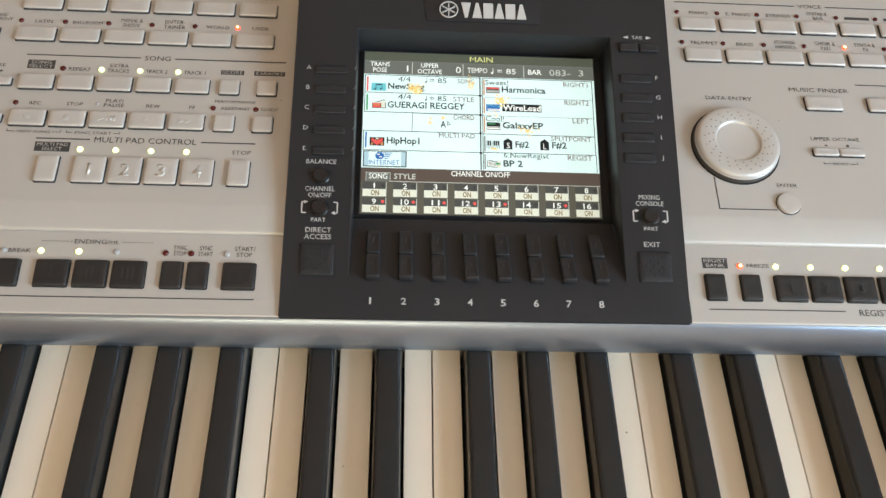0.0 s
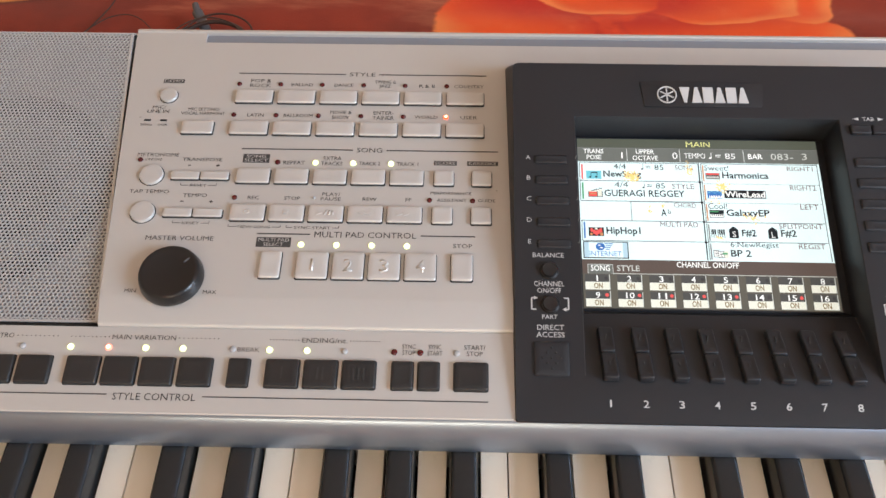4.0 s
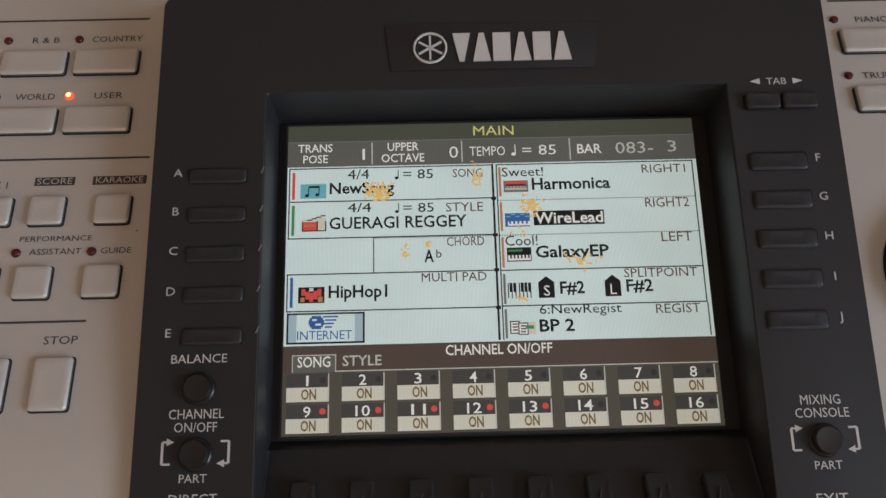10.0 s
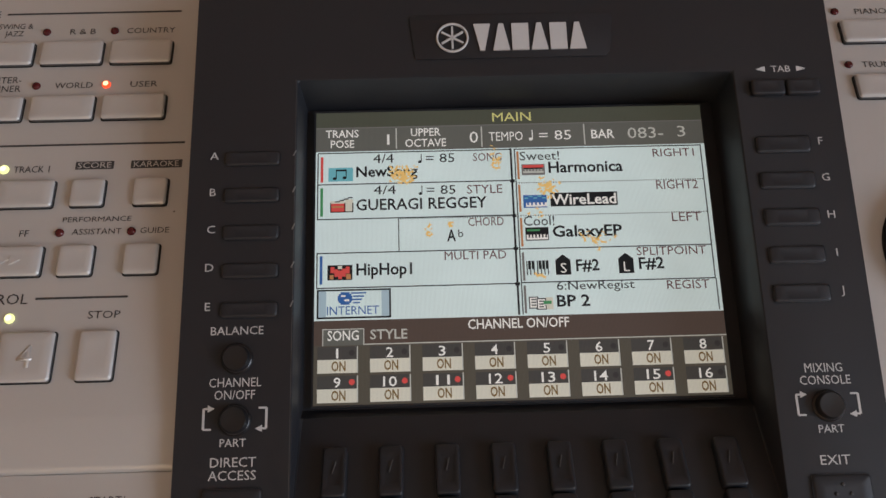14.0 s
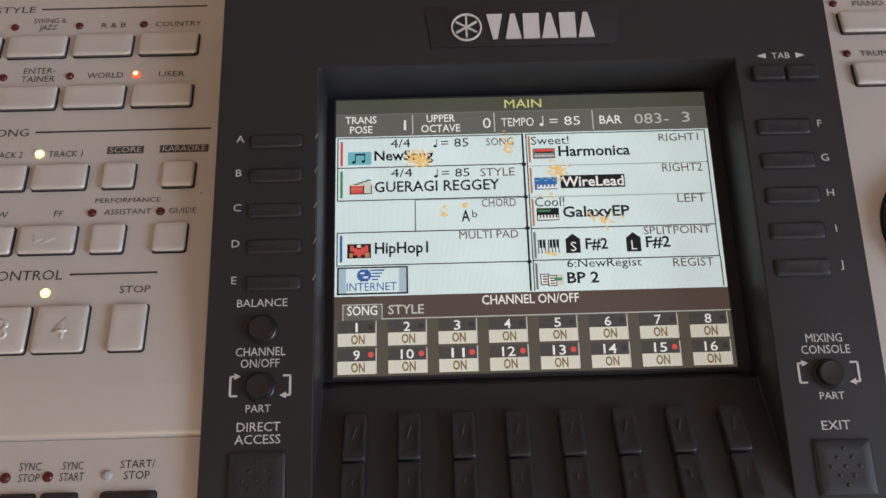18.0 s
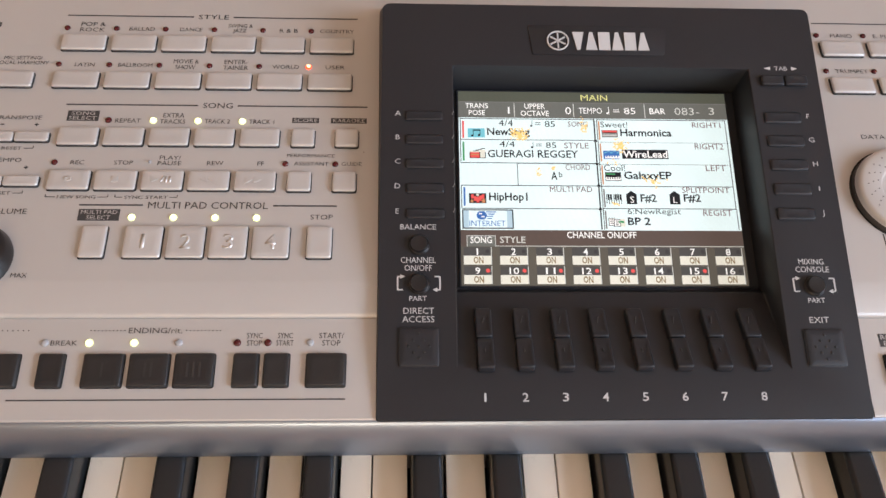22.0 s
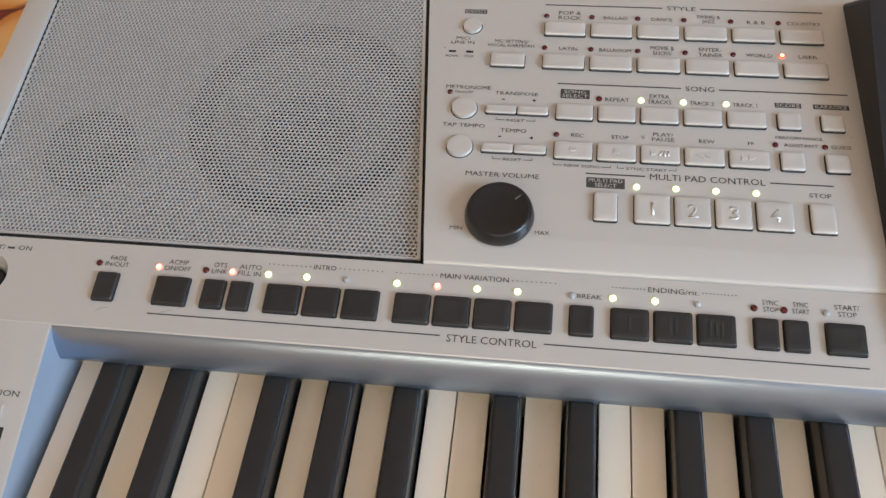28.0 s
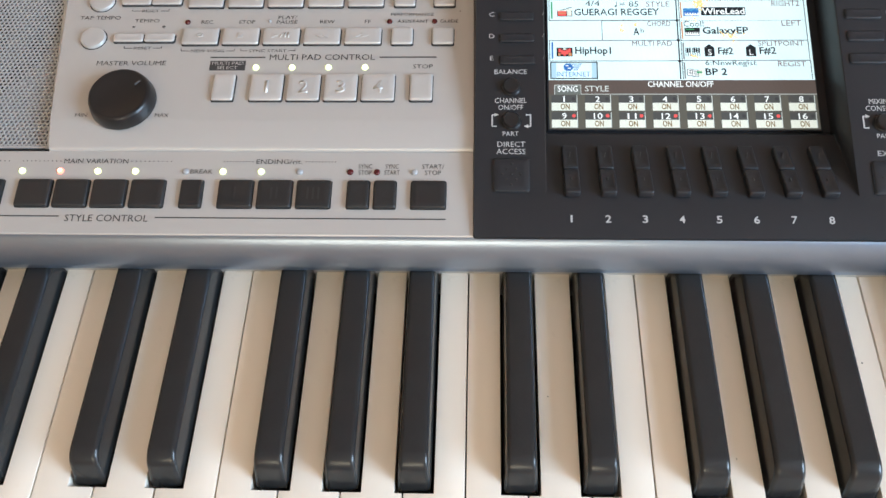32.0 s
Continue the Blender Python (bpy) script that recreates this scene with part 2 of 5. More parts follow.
def rounded(x0, x1, y0, y1, r, n=4):
    pts = []
    for cx, cy, a in ((x1 - r, y0 + r, -90), (x1 - r, y1 - r, 0), (x0 + r, y1 - r, 90), (x0 + r, y0 + r, 180)):
        for i in range(n + 1):
            q = radians(a + 90 * i / n)
            pts.append((cx + r * math.cos(q), cy + r * math.sin(q)))
    return pts


def plane(origin, slope):
    """The pose of a sloping face: local x to the right, y up the slope, z out of it."""
    return pose(*origin, math.degrees(math.atan(slope)), 0, 0)


PANEL = plane((0, 0.082, 0.0407), 0.118)
SHELF = plane((0, 0.003, 0.0264), 0.165)
CHEEK = plane((0, 0.003, 0.0264), 0.25)
UNIT = plane((0.4225, 0.0025, 0.0275), 0.267)
GRID = plane((0, 0.0435, 0.0298), 0.158)
SCREEN = plane((0.3633, 0.0592, 0.0247), 0.275)


def panel_z(y):
    return 0.0407 + 0.118 * (y - 0.082)


def shelf_z(y):
    return 0.0264 + 0.165 * (y - 0.003)


def grille_z(y):
    return 0.0298 + 0.158 * (y - 0.0435)


def cheek_z(y):
    return 0.0264 + 0.25 * (y - 0.003)


def text_mesh(words, width, height, bold=0.0):
    """The words in the built-in font as a flat mesh, centred, of that width (None: natural) and capital height."""
    curve = bpy.data.curves.new("lettering", "FONT")
    curve.body, curve.resolution_u, curve.align_x, curve.align_y, curve.offset = words, 2, "CENTER", "CENTER", bold
    curve.space_line = 0.95
    ob = bpy.data.objects.new("lettering", curve)
    scene.collection.objects.link(ob)
    me = bpy.data.meshes.new_from_object(ob.evaluated_get(bpy.context.evaluated_depsgraph_get()))
    bpy.data.objects.remove(ob)
    co = np.empty(len(me.vertices) * 3)
    me.vertices.foreach_get("co", co)
    co = co.reshape(-1, 3)
    lo, hi = co.min(0), co.max(0)
    sy = height / (0.70 if "\n" not in words else 1)
    if "\n" in words:
        sy = height / (hi[1] - lo[1])
    sx = width / (hi[0] - lo[0]) if width else sy * 1.12
    co -= (lo + hi) / 2
    co *= (sx, sy, 1)
    me.vertices.foreach_set("co", co.ravel())
    me.update()
    me.materials.clear()
    return me


def letter(words, x, v, width, height, frame_, parent, ink, bold=0.0, lift=0.00012):
    me = text_mesh(words, width, height, bold)
    me.materials.append(ink)
    return part("lettering", me, ink, parent, m=frame_ @ pose(x, v, lift))


def flat(name, x0, x1, v0, v1, frame_, parent, ink, lift=0.00012):
    """A printed bar or a cell: a thin raised plate."""
    return part(name, box(x0, x1, v0, v1, lift - 0.0001, lift), ink, parent, m=frame_)


# ---- the room, an added shell out of view ----
FLOOR_Z = -0.56
X0, X1, Y0, Y1, TOP = -1.7, 2.3, -2.55, 1.75, 2.0


def wall(name, outline_boxes, label):
    bm = bmesh.new()
    for x0, x1, y0, y1, z0, z1 in outline_boxes:
        b = box(x0, x1, y0, y1, z0, z1)
        me = bpy.data.meshes.new("piece")
        b.to_mesh(me)
        b.free()
        bm.from_mesh(me)
        bpy.data.meshes.remove(me)
    ob = part(name, bm, WALL, None)
    return tagged(ob, label, "wall", kind="structure")


tagged(part("floor", box(X0 - 0.2, X1 + 0.2, Y0 - 0.2, Y1 + 0.2, FLOOR_Z - 0.1, FLOOR_Z), FLOOR, None), "plain brown floor round the bed, added out of view", "floor", kind="structure")
tagged(part("ceiling", box(X0 - 0.2, X1 + 0.2, Y0 - 0.2, Y1 + 0.2, TOP, TOP + 0.1), CEIL, None), "plain off-white ceiling added out of view", "ceiling", kind="structure")
wall("wall_west", [(X0 - 0.2, X0, Y0 - 0.2, Y1 + 0.2, FLOOR_Z, TOP)], "plain cream wall added out of view to warm the bounced light")
wall("wall_north", [(X0, X1, Y1, Y1 + 0.2, FLOOR_Z, TOP)], "plain cream wall added out of view to warm the bounced light")
wall("wall_east", [(X1, X1 + 0.2, Y0 - 0.2, -1.6, FLOOR_Z, TOP), (X1, X1 + 0.2, -0.3, Y1 + 0.2, FLOOR_Z, TOP), (X1, X1 + 0.2, -1.6, -0.3, FLOOR_Z, 0.4), (X1, X1 + 0.2, -1.6, -0.3, 1.7, TOP)], "cream wall with a window opening, added out of view")
# this opening is made up, to let the warm fill in from behind
wall("wall_south", [(X0, -0.7, Y0 - 0.2, Y0, FLOOR_Z, TOP), (0.9, X1, Y0 - 0.2, Y0, FLOOR_Z, TOP), (-0.7, 0.9, Y0 - 0.2, Y0, FLOOR_Z, 1.25), (-0.7, 0.9, Y0 - 0.2, Y0, 1.85, TOP)], "cream wall with a window opening, added out of view")

# ---- bed and plush blanket ----
BLANKET_Z = -0.060


def plush():
    """Red plush with large printed orange roses and gold leaves."""
    m, t, b = nodes_of("red_rose_plush")
    co = t.nodes.new("ShaderNodeTexCoord")

    def noise_tex(scale, detail=3.0):
        n = add(t, "ShaderNodeTexNoise", Scale=scale, Detail=detail, Roughness=0.6)
        t.links.new(co.outputs["Object"], n.inputs["Vector"])
        return n

    def mix_colour(fac, a, b_):
        n = t.nodes.new("ShaderNodeMix")
        n.data_type = "RGBA"
        for key, v in (("A", a), ("B", b_)):
            if isinstance(v, tuple):
                n.inputs[key].default_value = (*v, 1)
            else:
                t.links.new(v, n.inputs[key])
        t.links.new(fac, n.inputs["Factor"])
        return n.outputs["Result"]

    def ramp(value, a, b_):
        r = t.nodes.new("ShaderNodeMapRange")
        r.interpolation_type = "SMOOTHSTEP"
        r.inputs["From Min"].default_value, r.inputs["From Max"].default_value = a, b_
        t.links.new(value, r.inputs["Value"])
        return r.outputs["Result"]

    ground = mix_colour(ramp(noise_tex(7.0, 4).outputs["Fac"], 0.3, 0.7), (0.15, 0.014, 0.006), (0.31, 0.032, 0.010))
    # long paler streaks: highlights of the folds, painted into the plush colour
    streak = noise_tex(16.0, 5)
    longer = t.nodes.new("ShaderNodeVectorMath")
    longer.operation = "MULTIPLY"
    longer.inputs[1].default_value = (0.30, 1.0, 1.0)
    t.links.new(co.outputs["Object"], longer.inputs[0])
    t.links.new(longer.outputs[0], streak.inputs["Vector"])
    sheen = mix_colour(ramp(streak.outputs["Fac"], 0.54, 0.76), ground, (0.55, 0.17, 0.085))
    def maths(op, a_, b_=None, c_=None):
        n = t.nodes.new("ShaderNodeMath")
        n.operation = op
        for k, v in enumerate((a_, b_, c_)):
            if v is None:
                continue
            if isinstance(v, (int, float)):
                n.inputs[k].default_value = v
            else:
                t.links.new(v, n.inputs[k])
        return n.outputs[0]

    warp = noise_tex(7.0, 2)
    warp_xy = t.nodes.new("ShaderNodeSeparateXYZ")
    t.links.new(warp.outputs["Color"], warp_xy.inputs[0])
    here = t.nodes.new("ShaderNodeSeparateXYZ")
    t.links.new(co.outputs["Object"], here.inputs[0])
    wx = maths("MULTIPLY_ADD", warp_xy.outputs["X"], 0.08, here.outputs["X"])
    wy = maths("MULTIPLY_ADD", warp_xy.outputs["Y"], 0.08, here.outputs["Y"])
    fine = noise_tex(30.0, 4).outputs["Fac"]
    colour = sheen
    # roses: scalloped layers, each dark at its root and bright at its curled edge
    for x, y, r, turn in ((-0.45, -0.02, 0.19, 0.0), (1.22, 0.30, 0.17, 1.0), (0.02, 0.98, 0.2, 2.0), (0.85, 1.0, 0.19, 0.3), (0.3, -0.62, 0.2, 1.4), (1.1, -0.5, 0.19, 2.2)):
        dx, dy = maths("SUBTRACT", wx, x + 0.04), maths("SUBTRACT", wy, y + 0.04)
        far = maths("SQRT", maths("ADD", maths("MULTIPLY", dx, dx), maths("MULTIPLY", dy, dy)))
        way = maths("ADD", maths("ARCTAN2", dy, dx), turn)
        lobe_a = maths("ABSOLUTE", maths("SINE", maths("MULTIPLY", way, 2.0)))
        lobe_b = maths("ABSOLUTE", maths("SINE", maths("MULTIPLY_ADD", way, 1.5, 0.9)))
        ring = maths("MULTIPLY", maths("SUBTRACT", far, maths("MULTIPLY", maths("MULTIPLY", far, lobe_a), 0.24)), 13.0)
        ring = maths("ADD", ring, maths("MULTIPLY", maths("MULTIPLY", far, lobe_b), 2.6))
        edge = maths("FRACT", maths("ADD", ring, 0.3))
        petal = mix_colour(ramp(edge, 0.0, 0.75), (0.62, 0.022, 0.006), (0.93, 0.095, 0.012))
        petal = mix_colour(ramp(edge, 0.70, 0.97), petal, (1.0, 0.27, 0.075))
        petal = mix_colour(ramp(fine, 0.50, 0.80), petal, (0.95, 0.22, 0.06))
        rim = maths("SUBTRACT", far, maths("MULTIPLY", lobe_a, 0.014))
        colour = mix_colour(ramp(rim, r + 0.004, r - 0.004), colour, petal)
    # the open rose behind the keyboard: single petals, those in front painted over those behind
    heart = (0.445, 0.515)
    dx, dy = maths("DIVIDE", maths("SUBTRACT", wx, 0.485), 0.168), maths("DIVIDE", maths("SUBTRACT", wy, 0.525), 0.150)
    bed_of_rose = maths("ADD", maths("ADD", maths("MULTIPLY", dx, dx), maths("MULTIPLY", dy, dy)), maths("MULTIPLY_ADD", fine, 0.4, -0.2))
    colour = mix_colour(ramp(bed_of_rose, 1.05, 0.92), colour, mix_colour(ramp(fine, 0.35, 0.65), (0.55, 0.020, 0.005), (0.78, 0.065, 0.010)))
    for x, y, rx, ry in ((0.52, 0.60, 0.075, 0.050), (0.36, 0.59, 0.075, 0.050), (0.516, 0.377, 0.085, 0.045), (0.346, 0.376, 0.064, 0.048), (0.60, 0.55, 0.05, 0.060), (0.575, 0.440, 0.042, 0.052), (0.519, 0.424, 0.066, 0.036), (0.29, 0.54, 0.055, 0.060), (0.319, 0.478, 0.058, 0.040), (0.412, 0.444, 0.056, 0.048), (0.505, 0.487, 0.066, 0.047), (0.405, 0.545, 0.060, 0.045), (0.485, 0.555, 0.050, 0.040), (0.448, 0.515, 0.030, 0.028)):
        away = math.hypot(x - heart[0], y - heart[1]) or 1
        ux, uy = (x - heart[0]) / away, (y - heart[1]) / away
        dx, dy = maths("DIVIDE", maths("SUBTRACT", wx, x + 0.04), rx), maths("DIVIDE", maths("SUBTRACT", wy, y + 0.04), ry)
        oval = maths("ADD", maths("MULTIPLY", dx, dx), maths("MULTIPLY", dy, dy))
        oval = maths("ADD", oval, maths("MULTIPLY_ADD", fine, 0.44, -0.22))
        out = maths("ADD", maths("MULTIPLY", dx, ux), maths("MULTIPLY", dy, uy))
        petal = mix_colour(ramp(out, -0.7, 0.45), (0.60, 0.020, 0.005), (0.90, 0.100, 0.010))
        petal = mix_colour(maths("MULTIPLY", ramp(oval, 0.35, 1.0), ramp(out, 0.05, 0.75)), petal, (0.98, 0.27, 0.065))
        petal = mix_colour(maths("MULTIPLY", ramp(fine, 0.50, 0.80), 0.35), petal, (0.95, 0.20, 0.06))
        colour = mix_colour(ramp(oval, 1.07, 0.93), colour, petal)
    # gold leaves: long narrow ovals with a dark outline
    for x, y, long_, wide, turn in ((-0.135, 0.368, 0.155, 0.019, 33), (-0.150, 0.455, 0.05, 0.016, 28), (-0.205, 0.245, 0.10, 0.022, 62), (0.80, 0.62, 0.14, 0.03, -30), (-0.5, 0.5, 0.16, 0.03, 40)):
        ca, sa = math.cos(radians(turn)), math.sin(radians(turn))
        dx, dy = maths("SUBTRACT", wx, x + 0.04), maths("SUBTRACT", wy, y + 0.04)
        a_ = maths("DIVIDE", maths("ADD", maths("MULTIPLY", dx, ca), maths("MULTIPLY", dy, sa)), long_)
        b_ = maths("DIVIDE", maths("SUBTRACT", maths("MULTIPLY", dy, ca), maths("MULTIPLY", dx, sa)), wide)
        oval = maths("ADD", maths("MULTIPLY", a_, a_), maths("MULTIPLY", b_, b_))
        oval = maths("ADD", oval, maths("MULTIPLY_ADD", fine, 0.5, -0.25))
        leaf = mix_colour(ramp(oval, 0.0, 0.8), (0.80, 0.50, 0.20), (0.62, 0.24, 0.045))
        colour = mix_colour(ramp(oval, 1.8, 0.95), colour, (0.11, 0.014, 0.006))
        colour = mix_colour(ramp(oval, 1.10, 0.85), colour, leaf)
    t.links.new(colour, b.inputs["Base Color"])
    b.inputs["Roughness"].default_value = 0.75
    b.inputs["Sheen Weight"].default_value = 0.15
    b.inputs["Sheen Roughness"].default_value = 0.4
    b.inputs["Sheen Tint"].default_value = (1.0, 0.55, 0.42, 1)
    fuzz = noise_tex(800.0, 2)
    bump = add(t, "ShaderNodeBump", Strength=0.18, Distance=0.002)
    t.links.new(fuzz.outputs["Fac"], bump.inputs["Height"])
    t.links.new(bump.outputs["Normal"], b.inputs["Normal"])
    return m


def blanket_height(x, y):
    h = 0.014 * (noise.noise((x * 2.1, y * 4.2, 0.3)) + 0.5 * noise.noise((x * 5, y * 11, 1.7)))
    h += 0.006 * math.sin(2 * math.pi * (y * 9 + 0.5 * noise.noise((x * 3, y * 2, 4.1)))) * (0.6 + noise.noise((x * 4, y * 3, 7.7)))
    under = max(0, 1 - max(abs(x - 0.4225) / 0.60, abs(y - 0.02) / 0.27))
    rest = min(1, 6 * under)
    return BLANKET_Z + h * (1 - rest) - 0.006 * (1 - rest) - 0.001


def build_bed():
    bed = thing("bed", (0.42, 0.05, FLOOR_Z), "wooden bed under a plush blanket, with the keyboard on it", "bed")
    part("mattress", box(-0.75, 1.6, -0.75, 1.2, -0.28, -0.095, 0.03, 3), WALL, bed, "thick mattress under the blanket")
    part("bed_base", box(-0.75, 1.6, -0.75, 1.2, -0.40, -0.28, 0.005), WOOD, bed)
    for x in (-0.7, 1.55):
        for y in (-0.7, 1.15):
            part("leg", box(x - 0.035, x + 0.035, y - 0.035, y + 0.035, FLOOR_Z, -0.40, 0.004), WOOD, bed)
    bm = bmesh.new()
    nx, ny = 150, 130
    grid = [[None] * (ny + 1) for _ in range(nx + 1)]
    for i in range(nx + 1):
        for j in range(ny + 1):
            x, y = -0.85 + 2.55 * i / nx, -0.83 + 2.12 * j / ny
            over = max(0, -0.74 - x, x - 1.59, -0.74 - y, y - 1.19)
            z = blanket_height(x, y) - min(0.24, over * 4.0)
            grid[i][j] = bm.verts.new((x, y, z))
    for i in range(nx):
        for j in range(ny):
            bm.faces.new((grid[i][j], grid[i + 1][j], grid[i + 1][j + 1], grid[i][j + 1]))
    ob = part("blanket", smooth(bm, 90), plush(), None)
    tagged(ob, "red plush blanket printed with big orange roses, spread over the bed", "blanket")


build_bed()

# ---- the keyboard ----
W = 0.0233
OCT = 7 * W
KX0 = 0.0023
KX1 = KX0 + 36 * W
END0, END1 = -0.0757, KX1 + 0.074
BASE = BLANKET_Z + 0.001
keyboard = thing("electronic_keyboard", (0.4225, 0.02, BASE), "silver electronic keyboard with a black display unit, lying on the blanket", "keyboard")

# case below, front lip, back and end cheeks
part("bottom_case", profile([(-0.170, BASE), (0.205, BASE), (0.209, 0.020), (0.209, 0.030), (0.0, 0.010), (0.0, -0.020), (-0.155, -0.024), (-0.170, -0.022)], END0 + 0.004, END1 - 0.004, 0.002), SILVER, keyboard, "silver lower case")
part("key_well", box(KX0 - 0.004, KX1 + 0.004, -0.150, 0.004, -0.026, -0.0185), GAP, keyboard, "dark well under the keys")
part("front_lip", profile([(-0.172, -0.050), (-0.1515, -0.050), (-0.1515, -0.014), (-0.154, -0.0115), (-0.166, -0.0145), (-0.172, -0.022)], KX0 + 0.001, KX1 - 0.001, 0.001), SILVER, keyboard)

GR_R0, GR_R1 = (0.0435, 0.1472), (0.2105, 0.1302)   # slanting joint between the grille and the panel


def joint(y, z=0):
    return GR_R0[1] + (GR_R1[1] - GR_R0[1]) * (y - GR_R0[0]) / (GR_R1[0] - GR_R0[0])


GR_L = -0.0588


def rail_profile():
    """The shelf with its rounded front edge and the upright rail behind the keys."""
    pts = [(0.0398, 0.005), (0.0398, shelf_z(0.0398)), (0.0030, shelf_z(0.0030))]
    for i in range(1, 6):
        a = radians(90 * i / 5)
        pts.append((0.0026 - 0.0008 * math.sin(a), shelf_z(0.0026) - 0.0008 * (1 - math.cos(a))))
    pts += [(0.0019, 0.0240), (0.0060, 0.0238), (0.0060, -0.018), (0.02, -0.018)]
    return pts


POW = SHELF @ pose(-0.0382, 0.0190, 0)


def sunk_shelf():
    """The shelf with the round dish of the power button cut out of it."""
    def mesh_object(name, bm, m):
        me = bpy.data.meshes.new(name)
        bm.to_mesh(me)
        bm.free()
        ob = new(name, me)
        ob.matrix_world = m
        return ob
    body = mesh_object("shelf_body", profile(rail_profile(), END0 + 0.001, 0.3313), Matrix.Identity(4))
    tool = mesh_object("dish_tool", lathe([(0, -0.0072), (0.0056, -0.0072), (0.0078, -0.0052), (0.0092, -0.0026), (0.0100, 0.0), (0.0103, 0.0030), (0, 0.0030)], 48), POW)
    cut = body.modifiers.new("cut", "BOOLEAN")
    cut.operation, cut.object, cut.solver = "DIFFERENCE", tool, "EXACT"
    bpy.context.view_layer.update()
    me = bpy.data.meshes.new_from_object(body.evaluated_get(bpy.context.evaluated_depsgraph_get()))
    bpy.data.objects.remove(body)
    bpy.data.objects.remove(tool)
    me.materials.clear()
    me.materials.append(SILVER)
    for f in me.polygons:
        f.use_smooth = False
    return me


shelf = part("style_shelf", sunk_shelf(), SILVER, keyboard, "silver shelf of black style buttons with a sunk round dish")
shelf_right = part("registration_shelf", profile(rail_profile(), 0.5137, END1 - 0.001), SILVER, keyboard, "silver shelf of black memory buttons")
part("centre_rail", profile([(0.03, 0.0248), (0.0035, 0.0248), (0.0016, 0.0242), (0.0014, 0.0236), (0.03, 0.0236)], 0.3313, 0.5137), SILVER, keyboard)
def key_rail_profile():
    """A slanting face over the back of the keys, hung under the edge of the shelf."""
    return [(0.0058, 0.0117), (0.0058, 0.0257), (0.0021, 0.0257), (0.0014, 0.0254), (0.0004, 0.0245), (-0.0010, 0.0229), (-0.0026, 0.0205), (-0.0041, 0.0175), (-0.0053, 0.0145), (-0.0061, 0.0121), (-0.0060, 0.0118), (-0.0050, 0.0117)]


key_rail = part("key_rail", profile(key_rail_profile(), KX0 - 0.0034, KX1 + 0.0034), RAIL, keyboard, "satin rail over the back of the keys, reflected blue put into its colour")


def cheek(x0, x1, name):
    pts = [(0.0031, cheek_z(0.0031)), (-0.150, cheek_z(-0.150))]
    for i in range(1, 7):
        a = radians(90 * i / 6)
        pts.append((-0.150 - 0.022 * math.sin(a), cheek_z(-0.150) - 0.018 * (1 - math.cos(a))))
    pts += [(-0.172, -0.050), (0.0031, -0.050)]
    return part(name, profile(pts, x0, x1, 0.0012), SILVER, keyboard)


# inner cheek: the window's blue light is mixed into its base colour
CHEEK_SKY_TINT = surface("satin_sky_tinted_cheek", (0.30, 0.36, 0.46), rough=0.42, metal=0.25, vary=0.03, scale=20, grain=2000, bump=0.02)
for x, lean in ((KX0 - 0.0036, 0.07), (KX1 + 0.0036, -0.07)):
    inner = lambda y, z, x=x, lean=lean: x + lean * (cheek_z(y) - z)
    outer = lambda y, z, x=x, lean=lean: x + lean * (cheek_z(y) - z) - math.copysign(0.002, lean)
    part("cheek_wall", profile([(0.0010, cheek_z(0.001) - 0.0006), (-0.148, cheek_z(-0.148) - 0.0006), (-0.148, -0.034), (0.0010, -0.020)], outer, inner), CHEEK_SKY_TINT, keyboard, "slanting inner face beside the keys")
left_cheek = cheek(END0 + 0.001, KX0 - 0.0036, "left_cheek")
right_cheek = cheek(KX1 + 0.0036, END1 - 0.001, "right_cheek")


def panel_profile():
    pts = [(0.2046, 0.02), (0.2046, panel_z(0.2046))]
    pts += [(0.0540, panel_z(0.0540)), (0.0530, panel_z(0.0530) - 0.0001), (0.0522, panel_z(0.0530) - 0.0003)]
    pts += [(0.0416, shelf_z(0.0400) + 0.0016), (0.0406, shelf_z(0.0400) + 0.0011)]
    pts += [(0.0400, shelf_z(0.0400) + 0.0003), (0.0400, 0.010)]
    return pts


panel = part("control_panel", profile(panel_profile(), lambda y, z: joint(y) + 0.0008, 0.3312), SILVER, keyboard, "silver panel of grey buttons")
panel_right = part("voice_panel", profile(panel_profile(), 0.5138, END1 - 0.02), SILVER, keyboard, "silver panel of grey buttons and a data dial")
part("panel_strip", profile([(0.17, 0.02), (0.17, panel_z(0.17)), (0.2046, panel_z(0.2046)), (0.2046, 0.02)], 0.3312, 0.5138), SILVER, keyboard)
# back ridge with the grooved strip in front of it
for x0, x1, drop in ((END0 + 0.001, joint(0.2105) + 0.001, 0.0030), (joint(0.2105) + 0.001, END1 - 0.001, 0.0)):
    part("back_ridge", profile([(0.2112, 0.02), (0.2112, panel_z(0.2112) + 0.0002 - drop), (0.2120, panel_z(0.2112) + 0.0008 - drop), (0.2138, panel_z(0.2125) + 0.0002 - drop), (0.2160, 0.050 - drop), (0.2160, 0.02)], x0, x1), SILVER, keyboard)
part("groove", box(0.169, 0.676, 0.2045, 0.2113, 0.030, panel_z(0.2085) - 0.0012), GROOVE, keyboard, "blue-grey slot along the back edge")
groove_end = [(0.2045, 0.030), (0.2045, panel_z(0.2045)), (0.2113, panel_z(0.2113)), (0.2113, 0.030)]
part("groove_end", profile(groove_end, joint(0.2085) + 0.001, 0.169), SILVER, keyboard)
part("groove_end", profile(groove_end, 0.676, END1 - 0.02), SILVER, keyboard)
